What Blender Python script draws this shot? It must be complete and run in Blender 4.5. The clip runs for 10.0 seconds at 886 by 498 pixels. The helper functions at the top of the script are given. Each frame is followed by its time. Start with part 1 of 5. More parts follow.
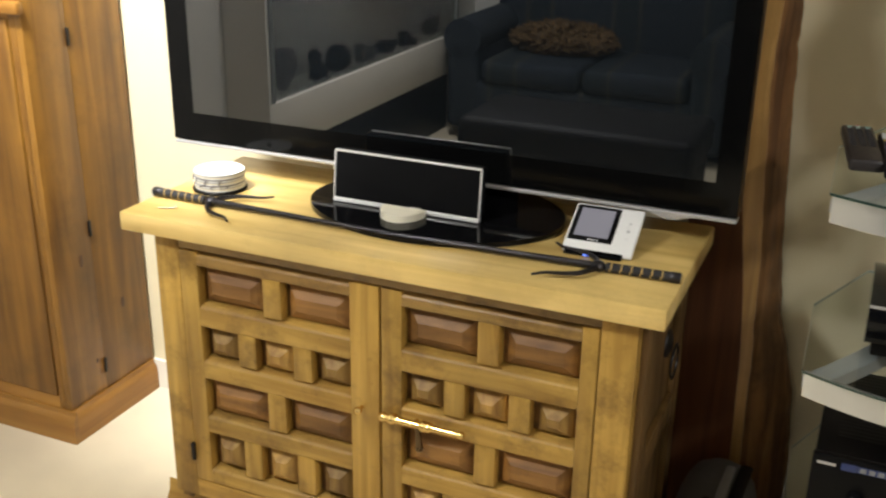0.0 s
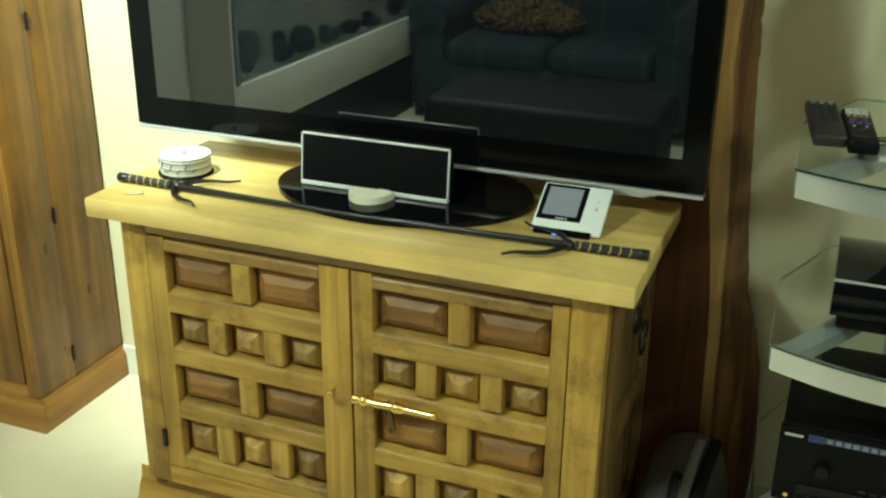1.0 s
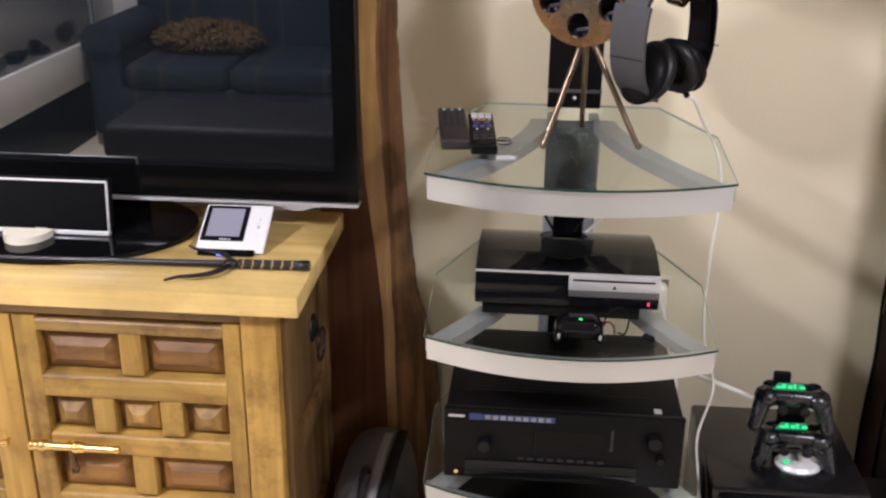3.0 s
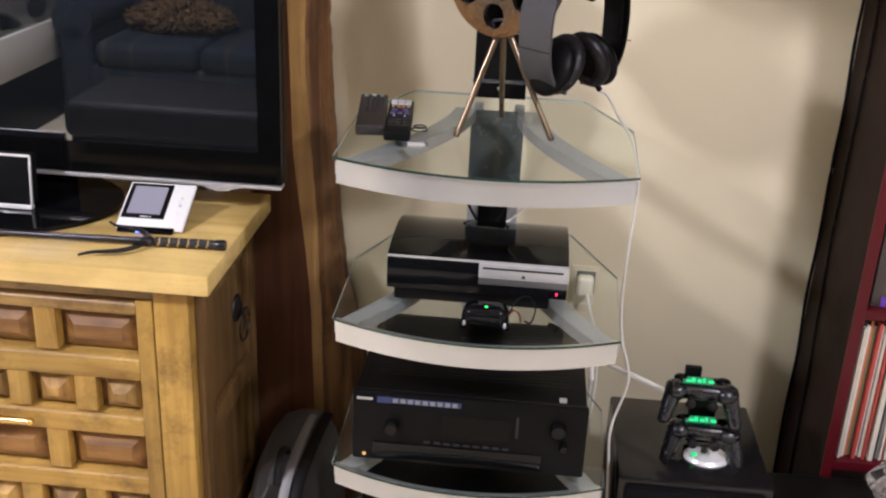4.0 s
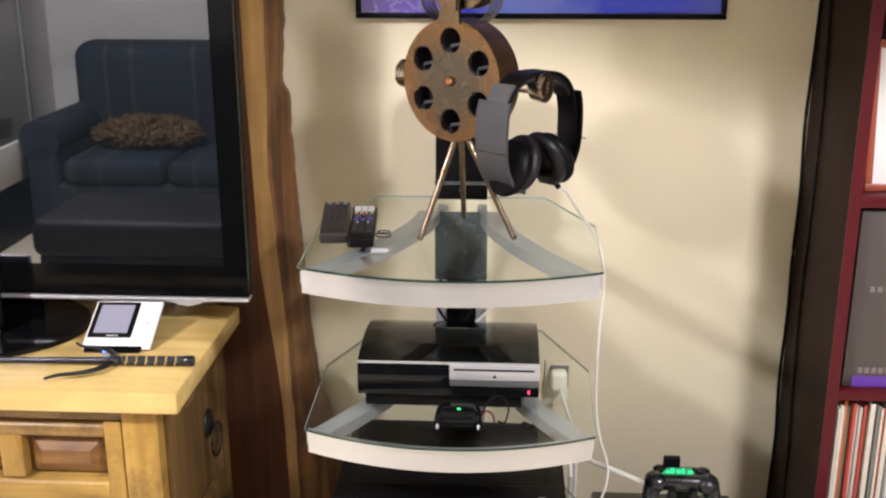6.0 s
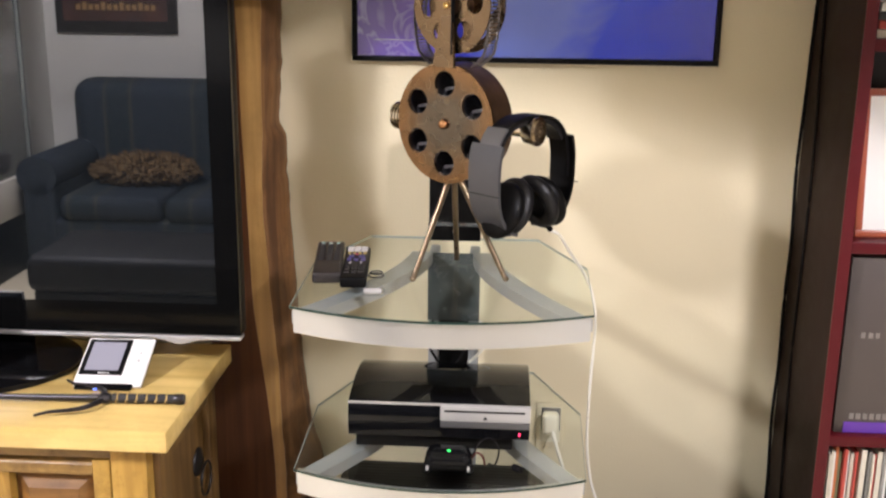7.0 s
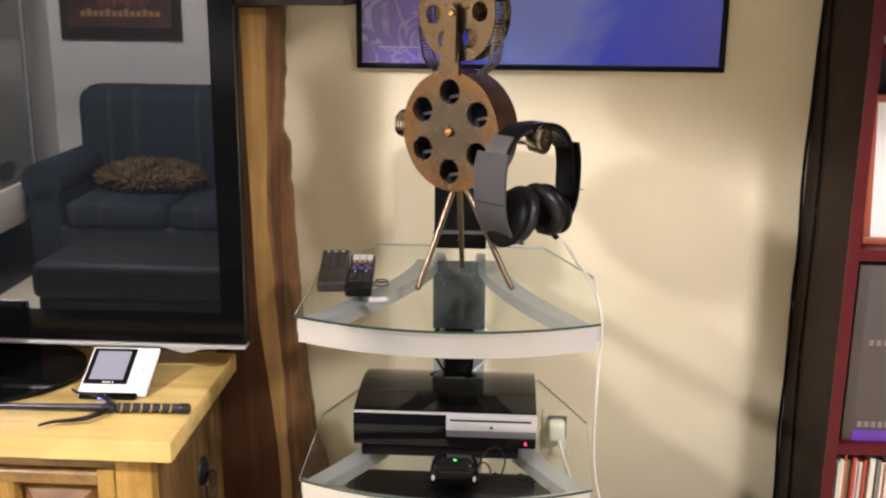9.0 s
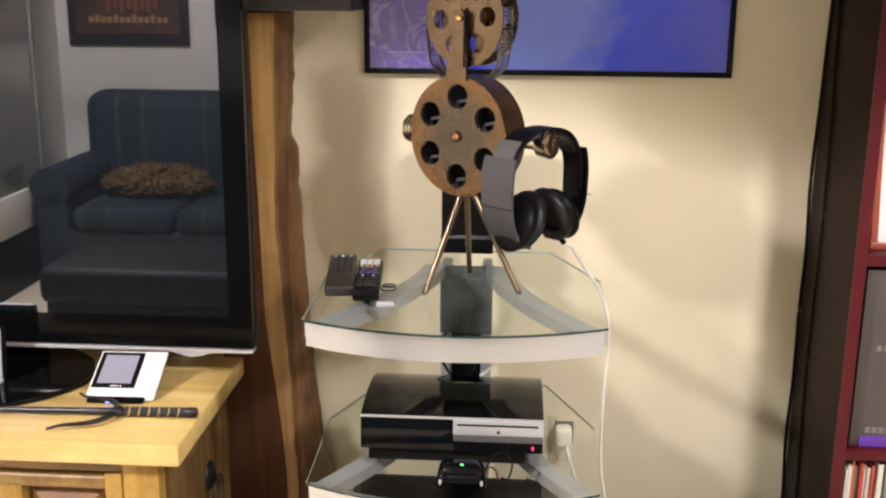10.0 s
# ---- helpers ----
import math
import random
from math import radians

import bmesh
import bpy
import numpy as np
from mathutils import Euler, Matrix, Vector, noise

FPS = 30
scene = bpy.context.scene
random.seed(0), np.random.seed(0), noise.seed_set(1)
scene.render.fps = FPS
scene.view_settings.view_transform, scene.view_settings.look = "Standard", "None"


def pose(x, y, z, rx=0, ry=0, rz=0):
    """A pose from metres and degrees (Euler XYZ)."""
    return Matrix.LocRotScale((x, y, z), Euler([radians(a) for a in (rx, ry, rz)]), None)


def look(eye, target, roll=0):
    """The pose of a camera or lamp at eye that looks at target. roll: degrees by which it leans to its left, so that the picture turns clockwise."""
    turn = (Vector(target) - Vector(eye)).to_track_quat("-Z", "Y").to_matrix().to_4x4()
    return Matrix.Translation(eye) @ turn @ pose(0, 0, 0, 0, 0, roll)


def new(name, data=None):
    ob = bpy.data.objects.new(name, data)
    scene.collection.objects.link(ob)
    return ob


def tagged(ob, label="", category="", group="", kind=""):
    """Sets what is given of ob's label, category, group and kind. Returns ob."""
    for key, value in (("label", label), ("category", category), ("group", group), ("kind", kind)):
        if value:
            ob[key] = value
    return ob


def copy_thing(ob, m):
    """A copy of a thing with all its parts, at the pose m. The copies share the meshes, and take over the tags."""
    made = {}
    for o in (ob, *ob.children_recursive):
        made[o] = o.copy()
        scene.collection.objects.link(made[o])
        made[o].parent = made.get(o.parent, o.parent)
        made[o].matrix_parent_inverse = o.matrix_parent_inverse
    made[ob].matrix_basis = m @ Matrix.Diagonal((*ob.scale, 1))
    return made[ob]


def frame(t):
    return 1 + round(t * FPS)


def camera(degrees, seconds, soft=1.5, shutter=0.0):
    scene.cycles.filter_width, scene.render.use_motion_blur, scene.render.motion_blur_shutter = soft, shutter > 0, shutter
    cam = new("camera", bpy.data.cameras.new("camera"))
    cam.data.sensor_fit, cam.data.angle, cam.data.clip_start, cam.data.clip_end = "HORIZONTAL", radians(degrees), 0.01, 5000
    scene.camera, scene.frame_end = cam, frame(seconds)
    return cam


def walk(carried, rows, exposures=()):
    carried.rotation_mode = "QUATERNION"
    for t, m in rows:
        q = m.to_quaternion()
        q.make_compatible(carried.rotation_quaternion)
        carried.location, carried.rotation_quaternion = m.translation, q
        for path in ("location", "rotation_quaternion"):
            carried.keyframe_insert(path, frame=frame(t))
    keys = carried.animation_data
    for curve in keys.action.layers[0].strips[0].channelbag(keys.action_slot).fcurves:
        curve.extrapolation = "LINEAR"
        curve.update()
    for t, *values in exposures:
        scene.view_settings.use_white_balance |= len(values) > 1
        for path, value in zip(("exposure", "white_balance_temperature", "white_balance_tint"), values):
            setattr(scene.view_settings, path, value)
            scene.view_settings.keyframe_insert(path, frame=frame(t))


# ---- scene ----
cam = camera(46.1, 10.0, soft=2.2, shutter=0.5)
ROWS = [
    (0.0, (0.099, 0.381, 1.523), (-0.635, 2.091, 0.790), 0.9),
    (0.5, (0.105, 0.379, 1.526), (-0.569, 2.109, 0.780), 0.7),
    (1.0, (0.097, 0.381, 1.524), (-0.575, 2.101, 0.757), 0.6),
    (1.5, (0.098, 0.338, 1.544), (-0.275, 2.129, 0.736), 1.1),
    (2.0, (0.126, 0.313, 1.557), (-0.040, 2.141, 0.764), 0.5),
    (2.2, (0.150, 0.303, 1.559), (-0.014, 2.138, 0.807), 0.1),
    (3.3, (0.264, 0.354, 1.557), (0.102, 2.204, 0.815), 1.2),
    (3.5, (0.304, 0.355, 1.562), (0.154, 2.200, 0.806), 2.1),
    (4.0, (0.364, 0.334, 1.561), (0.216, 2.179, 0.802), 2.6),
    (4.5, (0.374, 0.312, 1.570), (0.250, 2.190, 0.893), 1.6),
    (5.0, (0.387, 0.326, 1.575), (0.239, 2.230, 0.982), 0.0),
    (5.5, (0.382, 0.335, 1.575), (0.245, 2.242, 0.987), -0.4),
    (5.7, (0.380, 0.337, 1.574), (0.258, 2.244, 0.985), -0.4),
    (6.8, (0.385, 0.324, 1.575), (0.279, 2.250, 1.044), 0.6),
    (7.0, (0.388, 0.328, 1.579), (0.282, 2.259, 1.068), 0.7),
    (7.5, (0.388, 0.326, 1.582), (0.282, 2.268, 1.114), 0.7),
    (8.0, (0.389, 0.330, 1.586), (0.273, 2.270, 1.113), 0.3),
    (8.5, (0.386, 0.331, 1.585), (0.280, 2.270, 1.105), 0.4),
    (9.0, (0.386, 0.337, 1.584), (0.271, 2.269, 1.081), 0.5),
    (9.5, (0.390, 0.335, 1.586), (0.265, 2.267, 1.085), 0.3),
    (10.0, (0.384, 0.334, 1.582), (0.257, 2.269, 1.090), 0.5),
]
EXPOSURES = [(0.0, -1.0, 5950, 8), (0.5, -0.86, 5450, -20), (1.2, -1.08, 5700, -30), (1.6, -0.65, 5650, 2), (2.0, -0.43, 5450, 20), (3.5, -0.42, 5520, 23), (4.5, -0.36, 5530, 22), (5.5, -0.05, 5560, 20), (7.0, -0.02, 5760, 19), (10.0, 0.0, 5870, 20)]
walk(cam, [(t, look(eye, target, roll)) for t, eye, target, roll in ROWS], EXPOSURES)

# ---- light ----
world = bpy.data.worlds.new("world")
scene.world = world
world.use_nodes = True
world.node_tree.nodes["Background"].inputs[0].default_value = (1.0, 0.85, 0.68, 1)
world.node_tree.nodes["Background"].inputs[1].default_value = 0.003
WARM = (1.0, 0.94, 0.86)
# recessed spots, all out of view: place, watts, where each is aimed, its cone in degrees, soft edge and bulb size
# second stands in for a lower left source; last two added to brighten walls
LAMPS = [((1.47, 0.56), 279, (0.65, 0.16, 0.001), 136, 0.05, 0.13), ((-1.42, 0.66), 376, (-1.26, 0.82, 0.001), 131, 0.05, 0.12),
         ((-1.80, -0.20), 540, (-1.80, -1.20, 0.001), 116, 0.4, 0.08), ((-1.50, 1.50), 850, (-1.42, 2.56, 0.95), 50, 0.8, 0.09)]


# ---- mesh helpers ----
def box(bm, x0, x1, y0, y1, z0, z1, bev=0.0, seg=2):
    m = Matrix.Translation(((x0 + x1) / 2, (y0 + y1) / 2, (z0 + z1) / 2)) @ Matrix.Diagonal((x1 - x0, y1 - y0, z1 - z0, 1))
    made = bmesh.ops.create_cube(bm, size=1, matrix=m)
    if bev:
        edges = list({e for v in made["verts"] for e in v.link_edges})
        bmesh.ops.bevel(bm, geom=edges, offset=bev, segments=seg, profile=0.5, affect="EDGES")
    return bm


def cyl(bm, p0, p1, r0, r1=None, seg=24):
    p0, p1 = Vector(p0), Vector(p1)
    way = p1 - p0
    turn = Vector((0, 0, 1)).rotation_difference(way).to_matrix().to_4x4()
    bmesh.ops.create_cone(bm, cap_ends=True, segments=seg, radius1=r0, radius2=r0 if r1 is None else r1, depth=way.length,
                          matrix=Matrix.Translation((p0 + p1) / 2) @ turn)
    return bm


def ball(bm, c, r, u=20, v=12, turn=None):
    rx, ry, rz = r if isinstance(r, tuple) else (r, r, r)
    bmesh.ops.create_uvsphere(bm, u_segments=u, v_segments=v, radius=1,
                              matrix=Matrix.Translation(c) @ (turn or Matrix.Identity(4)) @ Matrix.Diagonal((rx, ry, rz, 1)))
    return bm


def prism(bm, pts, z0, z1, m=None):
    """A polygon in x and y, given counter-clockwise, raised from z0 to z1."""
    m = m or Matrix.Identity(4)
    low = [bm.verts.new(m @ Vector((x, y, z0))) for x, y in pts]
    top = [bm.verts.new(m @ Vector((x, y, z1))) for x, y in pts]
    n = len(pts)
    bm.faces.new(low[::-1])
    bm.faces.new(top)
    for i in range(n):
        bm.faces.new((low[i], low[(i + 1) % n], top[(i + 1) % n], top[i]))
    return bm


def lathe(bm, profile, c, m=None, seg=40):
    """A profile of (radius, height) turned round z."""
    m = Matrix.Translation(c) @ (m or Matrix.Identity(4))
    rings = []
    for r, z in profile:
        if r < 1e-6:
            rings.append([bm.verts.new(m @ Vector((0, 0, z)))])
        else:
            rings.append([bm.verts.new(m @ Vector((r * math.cos(a), r * math.sin(a), z))) for a in np.linspace(0, 2 * math.pi, seg, endpoint=False)])
    for a, b in zip(rings, rings[1:]):
        for i in range(seg):
            j = (i + 1) % seg
            q = [a[i % len(a)], a[j % len(a)], b[j % len(b)], b[i % len(b)]]
            q = [v for k, v in enumerate(q) if v not in q[:k]]
            if len(q) > 2:
                bm.faces.new(q)
    return bm


def smooth_path(pts, n=8):
    pts = [Vector(p) for p in pts]
    ext = [2 * pts[0] - pts[1]] + pts + [2 * pts[-1] - pts[-2]]
    out = []
    for i in range(1, len(ext) - 2):
        a, b, c, d = ext[i - 1:i + 3]
        for k in range(n):
            t = k / n
            out.append(0.5 * ((2 * b) + (c - a) * t + (2 * a - 5 * b + 4 * c - d) * t * t + (3 * b - a - 3 * c + d) * t ** 3))
    return out + [pts[-1]]


def tube(bm, pts, r, seg=8, n=8, flat=1.0, taper=None):
    """A round cord along the points; flat squashes it upright, taper scales it along the way."""
    line = smooth_path(pts, n)
    rings = []
    for i, p in enumerate(line):
        way = (line[min(i + 1, len(line) - 1)] - line[max(i - 1, 0)]).normalized()
        side = way.cross(Vector((0, 0, 1)))
        side = side.normalized() if side.length > 1e-3 else Vector((1, 0, 0))
        up = side.cross(way)
        k = r * (taper(i / (len(line) - 1)) if taper else 1)
        rings.append([bm.verts.new(p + side * (k * math.cos(a)) + up * (k * flat * math.sin(a))) for a in np.linspace(0, 2 * math.pi, seg, endpoint=False)])
    for a, b in zip(rings, rings[1:]):
        for i in range(seg):
            bm.faces.new((a[i], a[(i + 1) % seg], b[(i + 1) % seg], b[i]))
    bm.faces.new(rings[0][::-1])
    bm.faces.new(rings[-1])
    return bm


def bevelled(bm, off, seg=2):
    bmesh.ops.bevel(bm, geom=[e for e in bm.edges if len(e.link_faces) == 2 and e.calc_face_angle(0) > 0.5], offset=off, segments=seg, profile=0.5, affect="EDGES")
    return bm


ORIGIN = {}
FAR = set()
FAR_SCALE = 1.025
FAR_FROM = Vector((0.20, 0.345, 1.55))


def far(p):
    """The cabinet and what stands on it, drawn out a little from the middle of the room."""
    return FAR_FROM + (Vector(p) - FAR_FROM) * FAR_SCALE


def far_out(bm):
    for v in bm.verts:
        v.co = far(v.co)
    return bm


def thing(name, base, label, category, group="", turn=0, tilt=(0, 0), back=False):
    """An Empty at its base. base is a place; turned things are built in their own axes."""
    ob = new(name)
    ob.empty_display_size = 0.05
    if back:
        base = tuple(far(base))
        FAR.add(ob)
    ob.matrix_basis = pose(*base, tilt[0], tilt[1], turn)
    ORIGIN[ob] = Vector(base)
    return tagged(ob, label, category, group)


def mesh(name, bm, material, angle=35):
    bmesh.ops.recalc_face_normals(bm, faces=bm.faces)
    me = bpy.data.meshes.new(name)
    bm.to_mesh(me)
    bm.free()
    for p in me.polygons:
        p.use_smooth = True
    me.set_sharp_from_angle(angle=radians(angle))
    me.materials.append(material)
    return me


def part(name, bm, material, parent, label="", own=False, angle=35):
    """One mesh under a thing or a part. own: the mesh is in the thing's own axes, else in the world's."""
    root = parent
    while root.parent:
        root = root.parent
    if root in FAR:
        if own:
            bmesh.ops.scale(bm, verts=bm.verts, vec=(FAR_SCALE, FAR_SCALE, FAR_SCALE))
        else:
            far_out(bm)
    if not own:
        bmesh.ops.translate(bm, verts=bm.verts, vec=-ORIGIN[root])
    ob = new(name, mesh(name, bm, material, angle))
    ob.parent = parent
    return tagged(ob, label)


def setting(name, bm, material, label, category, kind="structure"):
    return tagged(new(name, mesh(name, bm, material)), label, category, kind=kind)


def B():
    return bmesh.new()


# ---- materials ----
def material(name, color, rough=0.5, metal=0.0, vary=0.12, scale=8.0, bump=0.0, bump_scale=60.0, coat=0.0, spec=0.5, ior=1.5, random_piece=0.0, emit=None, rough_vary=0.08):
    mt = bpy.data.materials.new(name)
    mt.use_nodes = True
    nt = mt.node_tree
    n, l = nt.nodes, nt.links
    b = n["Principled BSDF"]
    b.inputs["Roughness"].default_value = rough
    b.inputs["Metallic"].default_value = metal
    b.inputs["Specular IOR Level"].default_value = spec
    b.inputs["IOR"].default_value = ior
    b.inputs["Coat Weight"].default_value = coat
    b.inputs["Coat Roughness"].default_value = 0.05
    tc = n.new("ShaderNodeTexCoord")
    no = n.new("ShaderNodeTexNoise")
    no.inputs["Scale"].default_value = scale
    no.inputs["Detail"].default_value = 5
    l.new(tc.outputs["Object"], no.inputs["Vector"])
    mix = n.new("ShaderNodeMix")
    mix.data_type = "RGBA"
    mix.inputs[6].default_value = (*[c * (1 - vary) for c in color], 1)
    mix.inputs[7].default_value = (*[min(1, c * (1 + vary)) for c in color], 1)
    l.new(no.outputs["Fac"], mix.inputs[0])
    out = mix.outputs[2]
    if random_piece:
        oi = n.new("ShaderNodeObjectInfo")
        hs = n.new("ShaderNodeHueSaturation")
        mr = n.new("ShaderNodeMapRange")
        mr.inputs[3].default_value, mr.inputs[4].default_value = 1 - random_piece, 1 + random_piece
        l.new(oi.outputs["Random"], mr.inputs[0])
        l.new(mr.outputs[0], hs.inputs["Value"])
        l.new(out, hs.inputs["Color"])
        out = hs.outputs[0]
    l.new(out, b.inputs["Base Color"])
    if rough_vary:
        mr = n.new("ShaderNodeMapRange")
        mr.inputs[3].default_value, mr.inputs[4].default_value = max(0.01, rough - rough_vary), min(1, rough + rough_vary)
        n2 = n.new("ShaderNodeTexNoise")
        n2.inputs["Scale"].default_value = scale * 4
        l.new(tc.outputs["Object"], n2.inputs["Vector"])
        l.new(n2.outputs["Fac"], mr.inputs[0])
        l.new(mr.outputs[0], b.inputs["Roughness"])
    if bump:
        bp = n.new("ShaderNodeBump")
        bp.inputs["Strength"].default_value = bump
        bp.inputs["Distance"].default_value = 0.004
        n3 = n.new("ShaderNodeTexNoise")
        n3.inputs["Scale"].default_value = bump_scale
        n3.inputs["Detail"].default_value = 6
        l.new(tc.outputs["Object"], n3.inputs["Vector"])
        l.new(n3.outputs["Fac"], bp.inputs["Height"])
        l.new(bp.outputs[0], b.inputs["Normal"])
    if emit:
        b.inputs["Emission Color"].default_value = (*emit[0], 1)
        b.inputs["Emission Strength"].default_value = emit[1]
    return mt


def wood(name, dark, light, grain=(1, 1, 0.08), scale=28.0, rough=0.42, random_piece=0.1, knots=0.0, stain=0.0, bump=0.25, coat=0.1, seed=0.0):
    mt = bpy.data.materials.new(name)
    mt.use_nodes = True
    nt = mt.node_tree
    n, l = nt.nodes, nt.links
    b = n["Principled BSDF"]
    b.inputs["Coat Weight"].default_value = coat
    b.inputs["Coat Roughness"].default_value = 0.25
    tc = n.new("ShaderNodeTexCoord")
    mp = n.new("ShaderNodeMapping")
    mp.inputs["Scale"].default_value = grain
    oi = n.new("ShaderNodeObjectInfo")
    sh = n.new("ShaderNodeVectorMath")
    sh.operation = "MULTIPLY_ADD"
    cx = n.new("ShaderNodeCombineXYZ")
    for i in range(3):
        l.new(oi.outputs["Random"], cx.inputs[i])
    sh.inputs[1].default_value = (7, 5, 9)
    l.new(cx.outputs[0], sh.inputs[0])
    l.new(tc.outputs["Object"], sh.inputs[2])
    l.new(sh.outputs[0], mp.inputs["Vector"])
    g = n.new("ShaderNodeTexNoise")
    g.inputs["Scale"].default_value = scale
    g.inputs["Detail"].default_value = 8
    g.inputs["Distortion"].default_value = 0.6
    l.new(mp.outputs[0], g.inputs["Vector"])
    ramp = n.new("ShaderNodeValToRGB")
    ramp.color_ramp.elements[0].position = 0.32
    ramp.color_ramp.elements[0].color = (*dark, 1)
    ramp.color_ramp.elements[1].position = 0.68
    ramp.color_ramp.elements[1].color = (*light, 1)
    l.new(g.outputs["Fac"], ramp.inputs[0])
    big = n.new("ShaderNodeTexNoise")
    big.inputs["Scale"].default_value = 5
    l.new(sh.outputs[0], big.inputs["Vector"])
    mr = n.new("ShaderNodeMapRange")
    mr.inputs[3].default_value, mr.inputs[4].default_value = 0.6, 1.28
    l.new(big.outputs["Fac"], mr.inputs[0])
    ad = n.new("ShaderNodeMapRange")
    ad.inputs[3].default_value, ad.inputs[4].default_value = 1 - random_piece, 1 + random_piece
    l.new(oi.outputs["Random"], ad.inputs[0])
    mu = n.new("ShaderNodeMath")
    mu.operation = "MULTIPLY"
    l.new(mr.outputs[0], mu.inputs[0])
    l.new(ad.outputs[0], mu.inputs[1])
    hs = n.new("ShaderNodeHueSaturation")
    l.new(mu.outputs[0], hs.inputs["Value"])
    l.new(ramp.outputs[0], hs.inputs["Color"])
    out = hs.outputs[0]
    if stain:
        sn = n.new("ShaderNodeTexNoise")
        sn.inputs["Scale"].default_value, sn.inputs["Detail"].default_value, sn.inputs["Roughness"].default_value = 9, 7, 0.7
        l.new(sh.outputs[0], sn.inputs["Vector"])
        sr = n.new("ShaderNodeMapRange")
        sr.inputs[1].default_value, sr.inputs[2].default_value = 0.50, 0.72
        sr.inputs[3].default_value, sr.inputs[4].default_value = 0.0, stain
        l.new(sn.outputs["Fac"], sr.inputs[0])
        sm = n.new("ShaderNodeMix")
        sm.data_type = "RGBA"
        sm.inputs[7].default_value = (dark[0] * 0.42, dark[1] * 0.38, dark[2] * 0.35, 1)
        l.new(sr.outputs[0], sm.inputs[0])
        l.new(out, sm.inputs[6])
        out = sm.outputs[2]
    if knots:
        vo = n.new("ShaderNodeTexVoronoi")
        vo.inputs["Scale"].default_value = 3.2
        m2 = n.new("ShaderNodeMapping")
        m2.inputs["Scale"].default_value = tuple(0.55 if k < 0.5 else 1.0 for k in grain)
        l.new(sh.outputs[0], m2.inputs["Vector"])
        l.new(m2.outputs[0], vo.inputs["Vector"])
        kr = n.new("ShaderNodeMapRange")
        kr.inputs[1].default_value, kr.inputs[2].default_value = 0.03, 0.03 + knots
        kr.inputs[3].default_value, kr.inputs[4].default_value = 0.85, 0.0
        l.new(vo.outputs["Distance"], kr.inputs[0])
        mx = n.new("ShaderNodeMix")
        mx.data_type = "RGBA"
        mx.inputs[7].default_value = (dark[0] * 0.3, dark[1] * 0.2, dark[2] * 0.15, 1)
        l.new(kr.outputs[0], mx.inputs[0])
        l.new(out, mx.inputs[6])
        out = mx.outputs[2]
    l.new(out, b.inputs["Base Color"])
    rr = n.new("ShaderNodeMapRange")
    rr.inputs[3].default_value, rr.inputs[4].default_value = rough + 0.1, rough - 0.08
    l.new(g.outputs["Fac"], rr.inputs[0])
    l.new(rr.outputs[0], b.inputs["Roughness"])
    bp = n.new("ShaderNodeBump")
    bp.inputs["Strength"].default_value = bump
    bp.inputs["Distance"].default_value = 0.002
    l.new(g.outputs["Fac"], bp.inputs["Height"])
    l.new(bp.outputs[0], b.inputs["Normal"])
    return mt


def glass(name, color, rough=0.02):
    mt = bpy.data.materials.new(name)
    mt.use_nodes = True
    b = mt.node_tree.nodes["Principled BSDF"]
    b.inputs["Base Color"].default_value = (*color, 1)
    b.inputs["Roughness"].default_value = rough
    b.inputs["Transmission Weight"].default_value = 1
    b.inputs["IOR"].default_value = 1.45
    return mt


def pane_glass(name, tint):
    """A clear sheet: light goes straight through with a slight tint, and the surface mirrors a little."""
    mt = bpy.data.materials.new(name)
    mt.use_nodes = True
    n, l = mt.node_tree.nodes, mt.node_tree.links
    n.remove(n["Principled BSDF"])
    clear, gloss, mix = n.new("ShaderNodeBsdfTransparent"), n.new("ShaderNodeBsdfGlossy"), n.new("ShaderNodeMixShader")
    clear.inputs[0].default_value = (*tint, 1)
    gloss.inputs["Roughness"].default_value = 0.03
    mix.inputs[0].default_value = 0.065
    l.new(clear.outputs[0], mix.inputs[1])
    l.new(gloss.outputs[0], mix.inputs[2])
    l.new(mix.outputs[0], n["Material Output"].inputs[0])
    return mt


def glow(name, color, strength):
    return material(name, (0.02, 0.02, 0.02), emit=(color, strength), rough_vary=0)


PAINT = material("cream wall paint", (0.735, 0.645, 0.435), 0.6, vary=0.05, scale=3, bump=0.12, bump_scale=160)
PAINT_WHITE = material("off-white wall paint", (0.72, 0.70, 0.65), 0.65, vary=0.05, scale=3, bump=0.1, bump_scale=160)
CEIL = material("white ceiling paint", (0.60, 0.58, 0.53), 0.8, vary=0.03, bump=0.15, bump_scale=120)
FLOOR = material("cream floor", (0.72, 0.63, 0.46), 0.5, vary=0.12, scale=6, bump=0.1, bump_scale=40)
TRIM = material("white trim paint", (0.76, 0.72, 0.64), 0.4, vary=0.04)
# paler than the doors: some of the overhead light is in this colour
OAK_TOP_LIT = wood("golden table top wood lightened as if lit", (0.56, 0.37, 0.098), (0.80, 0.58, 0.205), grain=(0.08, 0.9, 1), scale=22, random_piece=0.0, rough=0.34, coat=0.25, stain=0.25)
OAK_X = wood("golden pine along", (0.28, 0.150, 0.022), (0.51, 0.310, 0.062), grain=(0.07, 1, 1), scale=34, stain=0.95, bump=0.6, rough=0.5, coat=0.02)
OAK_Z = wood("golden pine upright", (0.27, 0.145, 0.021), (0.495, 0.300, 0.058), grain=(1, 1, 0.07), scale=34, stain=0.9, bump=0.6, coat=0.03)
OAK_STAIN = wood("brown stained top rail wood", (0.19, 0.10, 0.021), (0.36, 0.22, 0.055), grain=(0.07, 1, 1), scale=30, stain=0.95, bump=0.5)
